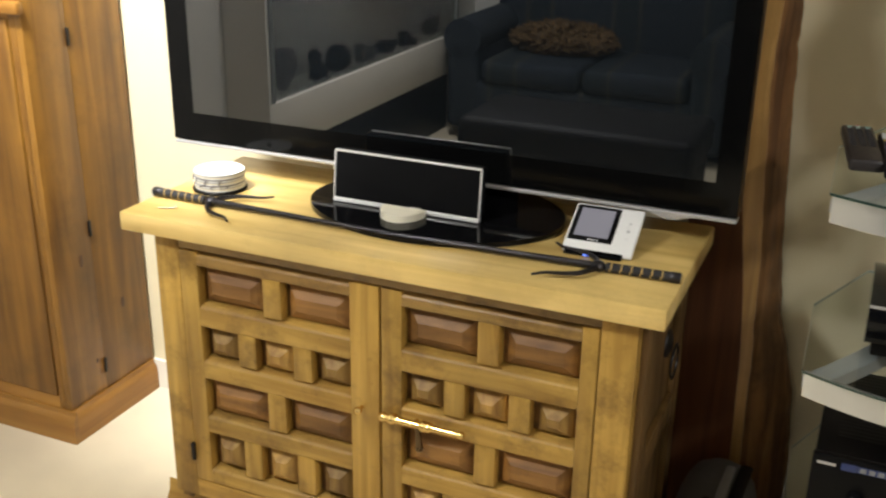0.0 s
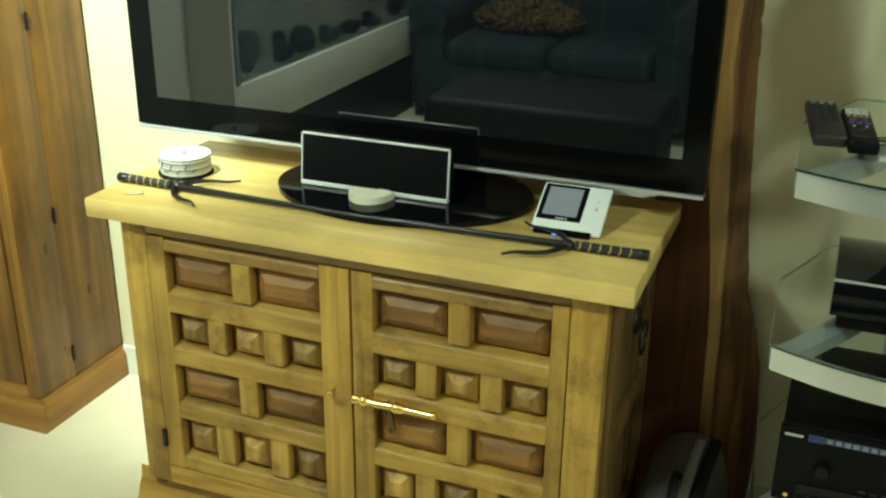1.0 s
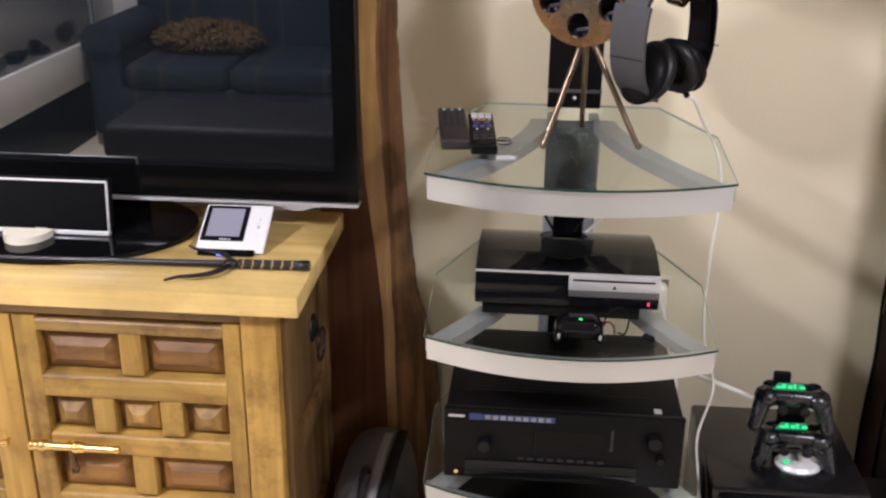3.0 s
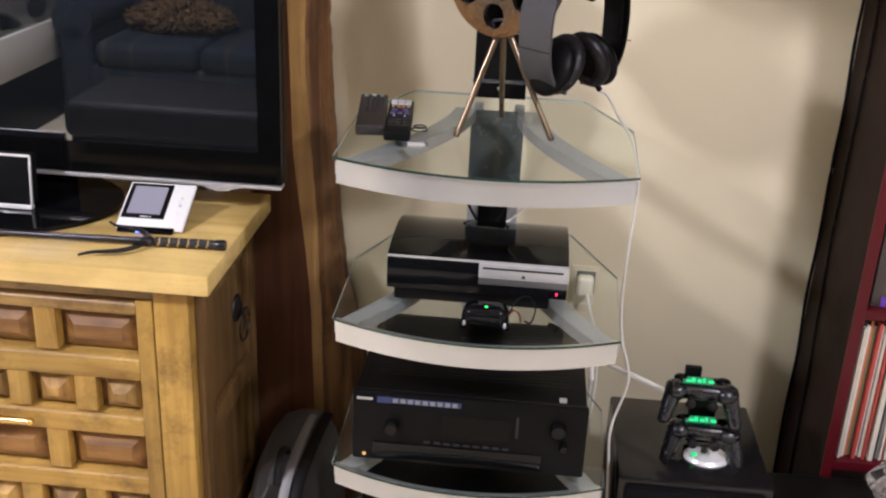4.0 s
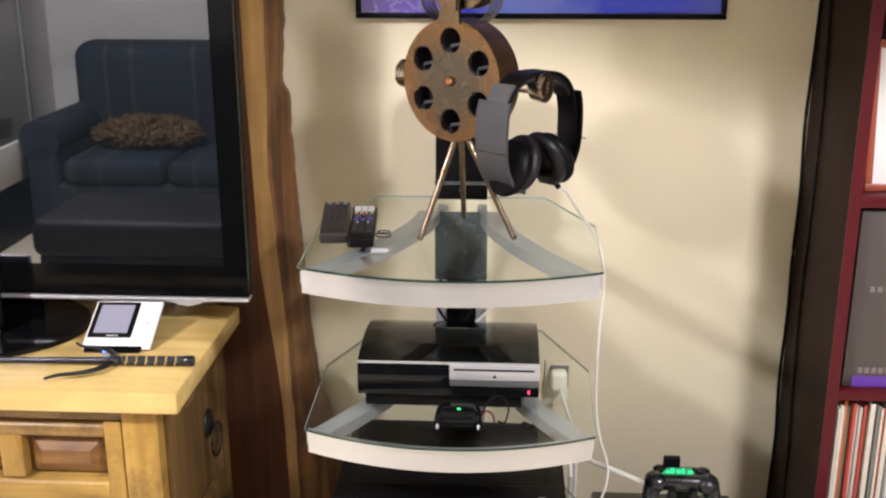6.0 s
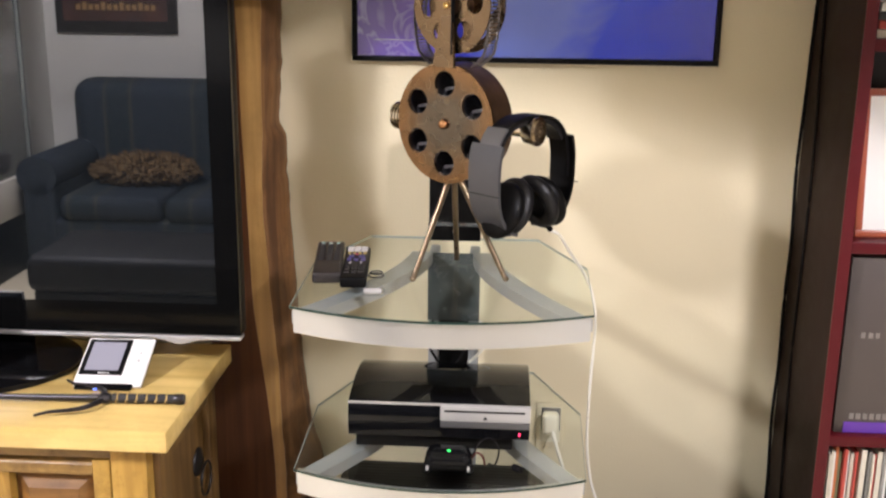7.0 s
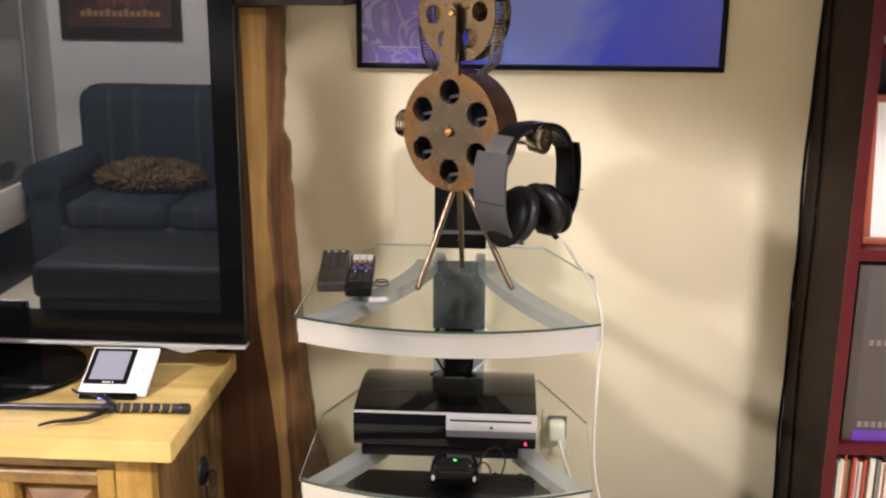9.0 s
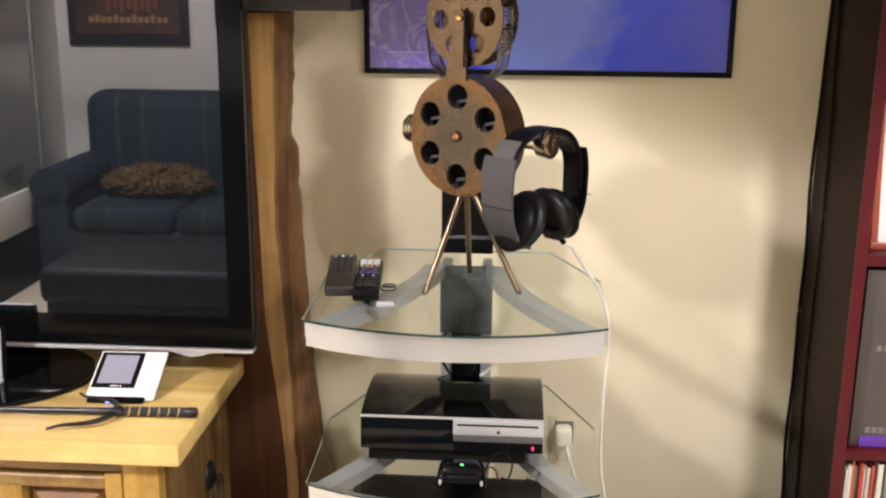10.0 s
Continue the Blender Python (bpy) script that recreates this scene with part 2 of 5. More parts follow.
OAK_DARK = wood("brown raised panel wood", (0.13, 0.056, 0.011), (0.28, 0.135, 0.028), grain=(0.1, 1, 1), scale=36, random_piece=0.3, stain=0.6, rough=0.55, coat=0.0)
# same oak as the front; the side's shade is put into the colour
OAK_SHADED = wood("oak side wood darkened for shade", (0.085, 0.042, 0.009), (0.195, 0.106, 0.025), grain=(1, 1, 0.07), scale=34, rough=0.62, coat=0.0)
PINE = wood("knotty honey pine", (0.130, 0.055, 0.006), (0.280, 0.134, 0.018), grain=(1, 1, 0.06), scale=24, knots=0.05, stain=0.35)
PINE_X = wood("honey pine moulding", (0.25, 0.108, 0.014), (0.39, 0.190, 0.032), grain=(0.06, 0.06, 1), scale=24)
SLAB_HEART = wood("red heartwood", (0.075, 0.026, 0.012), (0.17, 0.068, 0.026), grain=(1, 1, 0.05), scale=26, rough=0.45, bump=0.4, coat=0.1)
SLAB = wood("pale cedar face", (0.25, 0.120, 0.030), (0.55, 0.325, 0.108), grain=(1, 1, 0.035), scale=30, rough=0.36, bump=0.5, stain=0.25, coat=0.25)
SLAB_EDGE = wood("dark live edge bark wood", (0.100, 0.040, 0.011), (0.29, 0.138, 0.043), grain=(1, 1, 0.06), scale=40, rough=0.6, bump=0.9, stain=0.7, coat=0.0)
BLACK_GLOSS = material("gloss black plastic", (0.004, 0.004, 0.0045), 0.07, vary=0.1, spec=0.22, rough_vary=0.03)
BLACK = material("satin black plastic", (0.0035, 0.0032, 0.0032), 0.42, vary=0.2, spec=0.12, bump=0.05, bump_scale=300)
BLACK_MATTE = material("matte black", (0.011, 0.0095, 0.0095), 0.6, vary=0.25, spec=0.22, bump=0.1, bump_scale=200)
BLACK_CLOTH = material("black speaker cloth", (0.005, 0.005, 0.0055), 0.9, spec=0.1, vary=0.3, bump=0.4, bump_scale=700)
SCREEN = material("dark screen glass", (0.005, 0.006, 0.007), 0.015, vary=0.02, spec=0.8, ior=1.8, rough_vary=0.0)
ARM = material("pale grey painted metal", (0.42, 0.42, 0.42), 0.38, 0.35, vary=0.1, scale=20)
ALU = material("brushed aluminium", (0.56, 0.565, 0.56), 0.33, 0.8, vary=0.04, scale=16, rough_vary=0.0)
COVER = material("dark satin cover", (0.135, 0.15, 0.147), 0.25, 0.3, vary=0.2, scale=14)
SILVER_DIM = material("dull grey plastic", (0.115, 0.112, 0.112), 0.3, 0.4, vary=0.1, rough_vary=0.04)
SILVER = material("silver plastic", (0.50, 0.49, 0.48), 0.33, 0.4, vary=0.03, rough_vary=0.02)
EDGE_SILVER = material("bright silver edge", (0.82, 0.81, 0.79), 0.3, 0.25, vary=0.04)
CHROME = material("chrome", (0.80, 0.79, 0.77), 0.10, 1.0, vary=0.03, rough_vary=0.03)
BRASS = material("polished brass", (0.78, 0.55, 0.20), 0.18, 1.0, vary=0.1, scale=30)
BRONZE = material("aged bronze metal", (0.140, 0.094, 0.050), 0.27, 0.95, vary=0.34, scale=7, bump=0.02, bump_scale=50, rough_vary=0.10)
BRONZE_DARK = material("dark patinated metal", (0.15, 0.085, 0.045), 0.34, 0.85, vary=0.6, scale=34, bump=0.12, bump_scale=70)
STEEL_DARK = material("dark forged steel", (0.045, 0.042, 0.045), 0.32, 0.8, vary=0.25, scale=40)
GOLD_CORD = material("gold cord", (0.52, 0.36, 0.12), 0.5, 0.3, vary=0.2, scale=80)
GRIP = material("black cord grip", (0.018, 0.017, 0.018), 0.7, vary=0.3, bump=0.5, bump_scale=260)
GLASS = pane_glass("clear greenish glass", (0.960, 0.984, 0.972))
GLASS_EDGE = material("dark green glass edge", (0.018, 0.040, 0.032), 0.10, vary=0.4, scale=30)
GLASS_RIM = material("pale green glass rim", (0.38, 0.42, 0.38), 0.15, vary=0.3, scale=30)
CLEAR = glass("clear glass", (0.98, 0.99, 0.99))
FROSTED = glass("frosted clear plastic", (0.9, 0.9, 0.88), 0.3)
WHITE_PLASTIC = material("white plastic", (0.80, 0.79, 0.76), 0.3, vary=0.03)
CREAM_PLASTIC = material("cream plastic", (0.88, 0.82, 0.64), 0.3, vary=0.05)
GREY_PLASTIC = material("grey plastic", (0.12, 0.115, 0.115), 0.4, vary=0.12, scale=20)
GREY_SCREEN = material("grey lit screen", (0.05, 0.048, 0.05), 0.3, vary=0.04, spec=0.2, emit=((0.78, 0.7, 0.74), 0.52))
LEATHER = material("black ear cushion leather", (0.007, 0.0065, 0.007), 0.4, vary=0.3, spec=0.35, bump=0.3, bump_scale=140)
BAG = material("grey padded nylon", (0.115, 0.113, 0.122), 0.5, vary=0.35, scale=12, bump=0.4, bump_scale=400)
CORD_WHITE = material("white cord", (0.82, 0.78, 0.68), 0.4, vary=0.04)
CORD_RED = material("red cord", (0.13, 0.022, 0.012), 0.5, vary=0.1)
CORD_BLACK = material("black cord", (0.006, 0.005, 0.005), 0.7, spec=0.15, vary=0.1)
RED_EDGE = material("dark red laminate edge", (0.074, 0.004, 0.007), 0.36, spec=0.25, vary=0.18, scale=12)
BROWN_SIDE = material("dark brown laminate", (0.024, 0.0138, 0.0095), 0.6, spec=0.10, vary=0.16, scale=6, bump=0.05, bump_scale=120)
SHELF_DARK = material("black-brown shelf", (0.022, 0.016, 0.013), 0.4, vary=0.2)
IRON = material("black iron", (0.02, 0.018, 0.017), 0.45, 0.6, vary=0.3)
LED_RED = glow("red indicator", (1.0, 0.03, 0.10), 4)
LED_GREEN = glow("green indicator", (0.05, 1.0, 0.12), 4)
LED_BLUE = glow("blue indicator", (0.15, 0.25, 1.0), 6)
GREEN_PANEL = glow("green charge display", (0.0, 0.95, 0.20), 1.5)
GREEN_DIM = glow("dim green display", (0.0, 0.55, 0.16), 0.55)
PAD_BLACK = material("smooth black controller plastic", (0.006, 0.006, 0.0075), 0.27, vary=0.15, spec=0.7)
BULB = glow("warm lamp diffuser", WARM, 6)
STICKER = material("printed sticker", (0.20, 0.20, 0.20), 0.4, vary=0.6, scale=90)
PALE_STICKER = material("pale sticker", (0.5, 0.5, 0.48), 0.5, vary=0.1)
STICKER_BLUE = material("blue printed sticker", (0.022, 0.034, 0.11), 0.4, vary=0.6, scale=120)
DIM_LETTER = material("dim grey print", (0.17, 0.15, 0.135), 0.5, vary=0.2)
LETTER = material("grey print", (0.32, 0.31, 0.31), 0.5, vary=0.1)
BLUE_CARD = material("blue printed card", (0.05, 0.09, 0.42), 0.4, vary=0.3, scale=30)
PURPLE = material("purple print", (0.10, 0.03, 0.28), 0.5, vary=0.1)
DARK_BOX = material("dark taupe printed card", (0.068, 0.054, 0.048), 0.42, vary=0.12, scale=4)
YELLOW = material("yellow key", (0.35, 0.26, 0.06), 0.5, vary=0.05)
RED_KEY = material("red key", (0.28, 0.03, 0.06), 0.5, vary=0.05)
CYAN_KEY = material("pale green key", (0.30, 0.42, 0.36), 0.5, vary=0.2)
VIOLET_KEY = material("violet key", (0.06, 0.05, 0.15), 0.5, vary=0.05)
WHITE_KEY = material("white key", (0.72, 0.72, 0.70), 0.5, vary=0.05)
CARD_WHITE = material("white mat board", (0.8, 0.78, 0.74), 0.6, vary=0.03)
RED_FRAME = material("red-brown picture frame", (0.32, 0.07, 0.03), 0.3, vary=0.2, scale=20)
SPINE = [material("record sleeve " + n, c, 0.55, vary=0.15, scale=40) for n, c in (
    ("cream", (0.62, 0.57, 0.45)), ("white", (0.74, 0.72, 0.68)), ("orange", (0.55, 0.18, 0.06)), ("red", (0.42, 0.06, 0.04)),
    ("grey", (0.25, 0.24, 0.22)), ("tan", (0.42, 0.30, 0.18)), ("black", (0.03, 0.03, 0.03)), ("olive", (0.20, 0.19, 0.10)))]


def poster_print():
    mt = material("blue and violet poster print with painted glare", (0.1, 0.1, 0.4), 0.35, coat=1.0)
    mt.node_tree.nodes["Principled BSDF"].inputs["Coat Roughness"].default_value = 0.015
    mt.node_tree.nodes["Principled BSDF"].inputs["Specular IOR Level"].default_value = 0.1
    n, l = mt.node_tree.nodes, mt.node_tree.links
    tc, sp = n.new("ShaderNodeTexCoord"), n.new("ShaderNodeSeparateXYZ")
    l.new(tc.outputs["Object"], sp.inputs[0])
    no = n.new("ShaderNodeTexNoise")
    no.inputs["Scale"].default_value, no.inputs["Detail"].default_value, no.inputs["Distortion"].default_value = 5, 3, 1.2
    l.new(tc.outputs["Object"], no.inputs["Vector"])
    ad = n.new("ShaderNodeMath")
    ad.operation = "MULTIPLY_ADD"
    ad.inputs[1].default_value = 0.22
    l.new(no.outputs["Fac"], ad.inputs[0])
    l.new(sp.outputs["X"], ad.inputs[2])
    ramp = n.new("ShaderNodeValToRGB")
    r = ramp.color_ramp
    r.elements[0].position, r.elements[0].color = 0.10, (0.10, 0.055, 0.26, 1)
    r.elements[1].position, r.elements[1].color = 0.86, (0.05, 0.065, 0.62, 1)
    # the pale middle stops imitate glare on the glass, painted into the print
    for at, c in ((0.22, (0.135, 0.080, 0.38, 1)), (0.34, (0.05, 0.06, 0.52, 1)), (0.44, (0.17, 0.24, 0.74, 1)), (0.55, (0.15, 0.21, 0.74, 1)), (0.64, (0.02, 0.055, 0.80, 1)), (0.75, (0.02, 0.045, 0.74, 1))):
        e = r.elements.new(at)
        e.color = c
    l.new(ad.outputs[0], ramp.inputs[0])
    # pale printed wisps over the violet third
    wv = n.new("ShaderNodeTexNoise")
    wv.inputs["Scale"].default_value, wv.inputs["Detail"].default_value, wv.inputs["Distortion"].default_value = 9, 2, 2.6
    l.new(tc.outputs["Object"], wv.inputs["Vector"])
    line = n.new("ShaderNodeValToRGB")
    line.color_ramp.elements[0].position, line.color_ramp.elements[0].color = 0.44, (0, 0, 0, 1)
    line.color_ramp.elements[1].position, line.color_ramp.elements[1].color = 0.56, (0, 0, 0, 1)
    line.color_ramp.elements.new(0.50).color = (1, 1, 1, 1)
    l.new(wv.outputs["Fac"], line.inputs[0])
    side = n.new("ShaderNodeMapRange")
    side.inputs[1].default_value, side.inputs[2].default_value, side.inputs[3].default_value, side.inputs[4].default_value = 0.02, 0.30, 0.42, 0.0
    l.new(sp.outputs["X"], side.inputs[0])
    amount = n.new("ShaderNodeMath")
    amount.operation = "MULTIPLY"
    l.new(line.outputs[0], amount.inputs[0])
    l.new(side.outputs[0], amount.inputs[1])
    wisp = n.new("ShaderNodeMix")
    wisp.data_type = "RGBA"
    wisp.inputs[7].default_value = (0.42, 0.38, 0.62, 1)
    l.new(amount.outputs[0], wisp.inputs[0])
    l.new(ramp.outputs[0], wisp.inputs[6])
    l.new(wisp.outputs[2], n["Principled BSDF"].inputs["Base Color"])
    n["Principled BSDF"].inputs["Coat IOR"].default_value = 1.6
    return mt


def striped_cloth():
    mt = material("blue striped upholstery", (0.02, 0.04, 0.075), 0.85, bump=0.3, bump_scale=300)
    n, l = mt.node_tree.nodes, mt.node_tree.links
    tc, sp = n.new("ShaderNodeTexCoord"), n.new("ShaderNodeSeparateXYZ")
    l.new(tc.outputs["Object"], sp.inputs[0])
    sh = n.new("ShaderNodeMath")
    sh.operation = "ADD"
    sh.inputs[1].default_value = 0.19
    l.new(sp.outputs["X"], sh.inputs[0])
    fr = n.new("ShaderNodeMath")
    fr.operation = "PINGPONG"
    fr.inputs[1].default_value = 0.25
    l.new(sh.outputs[0], fr.inputs[0])
    ramp = n.new("ShaderNodeValToRGB")
    r = ramp.color_ramp
    r.interpolation = "CONSTANT"
    r.elements[0].position, r.elements[0].color = 0.0, (0.010, 0.019, 0.027, 1)
    r.elements[1].position, r.elements[1].color = 0.080, (0.013, 0.021, 0.033, 1)
    for at, c in ((0.056, (0.020, 0.024, 0.024, 1)), (0.066, (0.055, 0.055, 0.040, 1)), (0.26, (0.036, 0.040, 0.034, 1)), (0.28, (0.011, 0.020, 0.030, 1)), (0.52, (0.050, 0.050, 0.036, 1)), (0.54, (0.012, 0.022, 0.034, 1)), (0.80, (0.030, 0.034, 0.032, 1)), (0.82, (0.011, 0.020, 0.030, 1))):
        e = r.elements.new(at)
        e.color = c
    l.new(fr.outputs[0], ramp.inputs[0])
    l.new(ramp.outputs[0], n["Principled BSDF"].inputs["Base Color"])
    return mt


POSTER = poster_print()
STRIPED = striped_cloth()
FUR = material("golden brown plush", (0.15, 0.09, 0.034), 0.9, vary=0.95, scale=55, bump=1.0, bump_scale=60)
STOOL = material("charcoal leather", (0.006, 0.006, 0.0075), 0.6, vary=0.2, spec=0.35, bump=0.2, bump_scale=150)
GOLD_PRINT = material("gold print", (0.34, 0.20, 0.07), 0.5, vary=0.5, scale=60)
RUST_PRINT = material("rust print", (0.20, 0.06, 0.025), 0.5, vary=0.6, scale=40)
ART = material("dark red and black art print", (0.07, 0.025, 0.015), 0.5, vary=0.9, scale=9)

# ---- the room ----
WX0, WX1, WY0, WY1, TOP = -2.32, 2.3, -1.95, 2.56, 2.42
setting("floor", box(B(), WX0 - 0.1, WX1 + 0.1, WY0 - 0.1, WY1 + 0.1, -0.06, 0), FLOOR, "pale cream mottled floor", "floor")
setting("ceiling", box(B(), WX0 - 0.1, WX1 + 0.1, WY0 - 0.1, WY1 + 0.1, TOP, TOP + 0.06), CEIL, "plain white ceiling", "ceiling")
setting("wall_north", box(B(), WX0, WX1, WY1, WY1 + 0.1, 0, TOP), PAINT, "cream painted wall behind the television", "wall")
setting("wall_south", box(B(), WX0, WX1, WY0 - 0.1, WY0, 0, TOP), PAINT_WHITE, "off-white painted wall", "wall")
setting("wall_west", box(B(), WX0 - 0.1, WX0, WY0 - 0.1, WY1 + 0.1, 0, TOP), PAINT_WHITE, "off-white painted wall beside the cupboard", "wall")
setting("wall_east", box(B(), WX1, WX1 + 0.1, WY0 - 0.1, WY1 + 0.1, 0, TOP), PAINT_WHITE, "off-white painted wall", "wall")
setting("baseboard", bevelled(prism(B(), [(WX0 + 0.002, WY1 - 0.014), (1.0, WY1 - 0.014), (1.0, WY1 - 0.001), (WX0 + 0.002, WY1 - 0.001)], 0.0, 0.09), 0.004), TRIM, "white painted skirting board", "baseboard")

for (x, y), watts, aim, cone, edge, size in LAMPS:
    r = 0.05
    t = thing("ceiling_light", (x, y, TOP), "unseen round recessed warm ceiling light", "ceiling light", "ceiling lights")
    part("ring", lathe(B(), [(r, 0), (r + 0.02, -0.002), (r + 0.018, -0.012), (r - 0.004, -0.014), (r - 0.004, -0.002)], (x, y, TOP)), TRIM, t)
    part("diffuser", lathe(B(), [(0, -0.004), (r - 0.005, -0.004), (r - 0.005, -0.002), (0, -0.002)], (x, y, TOP)), BULB, t, "glowing diffuser")
    la = bpy.data.lights.new("lamp", "SPOT")
    la.shadow_soft_size, la.energy, la.color, la.spot_size, la.spot_blend = size, watts, WARM, radians(cone), edge
    lo = new("lamp", la)
    lo.matrix_basis = look((x, y, TOP - 0.03), aim) if aim[2] else pose(x, y, TOP - 0.03)


# ---- carved cabinet ----
def carved_cabinet():
    t = thing("cabinet", (-0.70, 2.12, 0.0378), "golden wooden cabinet with two carved panel doors", "cabinet", back=True)
    part("top", bevelled(box(B(), -1.248, -0.163, 1.902, 2.335, 0.793, 0.832), 0.004), OAK_TOP_LIT, t, "thick golden wood top")
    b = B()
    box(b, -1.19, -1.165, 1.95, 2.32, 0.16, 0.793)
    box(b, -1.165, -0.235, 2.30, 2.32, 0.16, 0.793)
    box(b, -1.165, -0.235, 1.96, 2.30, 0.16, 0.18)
    part("body", b, OAK_SHADED, t)
    for x0, x1 in ((-1.19, -1.134), (-0.273, -0.21)):
        part("stile", bevelled(box(B(), x0, x1, 1.93, 1.965, 0.185, 0.793), 0.002), OAK_Z, t)
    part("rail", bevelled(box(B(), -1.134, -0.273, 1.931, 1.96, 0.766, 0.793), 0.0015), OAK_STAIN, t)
    part("rail", bevelled(box(B(), -1.134, -0.273, 1.931, 1.96, 0.185, 0.228), 0.0015), OAK_X, t)
    prof = [(0, 0.0378), (-0.045, 0.0378), (-0.045, 0.07), (-0.04, 0.09), (-0.022, 0.115), (-0.014, 0.14), (-0.004, 0.155), (0, 0.185)]
    b = B()
    m = Matrix(((0, 0, 1, 0), (1, 0, 0, 1.962), (0, 1, 0, 0), (0, 0, 0, 1)))
    prism(b, prof[::-1], -1.235, -0.165, m)
    part("plinth", b, OAK_X, t, "moulded base")
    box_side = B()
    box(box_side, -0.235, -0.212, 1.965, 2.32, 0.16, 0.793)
    side = part("side_panel", box_side, OAK_SHADED, t)
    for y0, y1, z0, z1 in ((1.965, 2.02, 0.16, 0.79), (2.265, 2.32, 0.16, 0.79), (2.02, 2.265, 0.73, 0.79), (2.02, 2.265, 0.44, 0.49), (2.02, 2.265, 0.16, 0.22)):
        part("side_rail", bevelled(box(B(), -0.212, -0.198, y0, y1, z0, z1), 0.002), OAK_SHADED, side)
    b = B()
    lathe(b, [(0, 0), (0.03, 0), (0.028, 0.004), (0.012, 0.010), (0, 0.012)], (-0.212, 2.22, 0.62), Matrix.Rotation(radians(90), 4, "Y"))
    tube(b, [(-0.195, 2.22 + 0.034 * math.sin(a), 0.585 + 0.034 * math.cos(a)) for a in np.linspace(0, 2 * math.pi, 17)], 0.0028, n=2)
    part("ring_handle", b, IRON, side, "dark bronze ring pull")
    rows = ((0.652, 0.734, 2), (0.530, 0.602, 3), (0.400, 0.484, 2), (0.270, 0.356, 3))
    for x0, x1, ix0, ix1 in ((-1.132, -0.690, -1.091, -0.751), (-0.685, -0.275, -0.643, -0.305)):
        yf, yb = 1.928, 1.957
        door = part("door", box(B(), x0 + 0.004, x1 - 0.004, yb, yb + 0.008, 0.235, 0.76), OAK_DARK, t, "door of lattice rails round raised panels")
        for a, c in ((x0, ix0), (ix1, x1)):
            part("stile", box(B(), a, c, yf, yb, 0.231, 0.764, 0.002), OAK_Z, door)
        edges = [0.231] + [z for r in rows[::-1] for z in r[:2]] + [0.764]
        for z0, z1 in zip(edges[0::2], edges[1::2]):
            # each rail has a sloping upper lip, the sill of the opening above it
            pts = [(yb, z0), (yf + 0.002, z0), (yf, z0 + 0.002), (yf, z1 - 0.012), (yf + 0.002, z1 - 0.0085), (yf + 0.006, z1 - 0.006), (yb, z1)]
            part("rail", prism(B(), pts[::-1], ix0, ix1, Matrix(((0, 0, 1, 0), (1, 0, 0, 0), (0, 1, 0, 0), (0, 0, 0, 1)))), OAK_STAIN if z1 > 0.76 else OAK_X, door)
        w = ix1 - ix0
        cells = []
        for z0, z1, n in rows:
            mun = 0.042
            cw = (w - mun * (n - 1)) / n
            for k in range(n):
                cx0 = ix0 + k * (cw + mun)
                cells.append((cx0, cx0 + cw, z0, z1, n))
                if k:
                    part("muntin", box(B(), cx0 - mun, cx0, yf + 0.0005, yb, z0 - 0.0005, z1 + 0.0005, 0.0035), OAK_Z, door)
        for cx0, cx1, z0, z1, n in cells:
            b = B()
            g = 0.007 if n == 2 else 0.009
            rim, high = (0.023, 0.0235) if n == 2 else (0.0225, 0.0270)
            cx0, cx1, z0, z1 = cx0 + g, cx1 - g, z0 + 0.002, z1 - g
            low = [b.verts.new(p) for p in ((cx0, yb, z0), (cx1, yb, z0), (cx1, yb, z1), (cx0, yb, z1))]
            s = 0.002
            mid = [b.verts.new(p) for p in ((cx0 + s, yb - 0.008, z0 + s), (cx1 - s, yb - 0.008, z0 + s), (cx1 - s, yb - 0.008, z1 - s), (cx0 + s, yb - 0.008, z1 - s))]
            top = [b.verts.new(p) for p in ((cx0 + rim, yb - high, z0 + rim), (cx1 - rim, yb - high, z0 + rim), (cx1 - rim, yb - high, z1 - rim), (cx0 + rim, yb - high, z1 - rim))]
            for a, c in ((low, mid), (mid, top)):
                for i in range(4):
                    b.faces.new((a[i], a[(i + 1) % 4], c[(i + 1) % 4], c[i]))
            b.faces.new(top)
            part("raised_panel", b, OAK_DARK if n == 2 else PANEL_SQUARE, door, angle=10)
        if x0 < -1:
            part("knob", ball(cyl(B(), (-0.727, 1.928, 0.506), (-0.727, 1.914, 0.506), 0.004), (-0.727, 1.912, 0.506), 0.008), BRASS, door, "small brass knob")
            part("hinge", box(B(), -1.137, -1.129, 1.922, 1.93, 0.28, 0.32), IRON, door)
        else:
            b = B()
            cyl(b, (-0.668, 1.912, 0.506), (-0.515, 1.912, 0.506), 0.0075, 0.006, 16)
            for x, r in ((-0.674, 0.010), (-0.655, 0.0115), (-0.59, 0.0115), (-0.580, 0.0105), (-0.515, 0.008)):
                ball(b, (x, 1.912, 0.506), r, 12, 8)
            cyl(b, (-0.61, 1.93, 0.506), (-0.61, 1.912, 0.506), 0.004)
            cyl(b, (-0.655, 1.93, 0.506), (-0.655, 1.912, 0.506), 0.004)
            part("bolt", b, BRASS, door, "turned brass bolt handle")
            part("key_tassel", ball(cyl(B(), (-0.605, 1.917, 0.50), (-0.603, 1.922, 0.455), 0.0045, 0.007, 10), (-0.603, 1.922, 0.450), 0.008, 10, 8), BRONZE, door)


PANEL_SQUARE = wood("small raised panel wood", (0.20, 0.098, 0.020), (0.46, 0.28, 0.066), grain=(1, 1, 0.2), scale=30, random_piece=0.35, stain=0.6, rough=0.58, coat=0.0)
carved_cabinet()


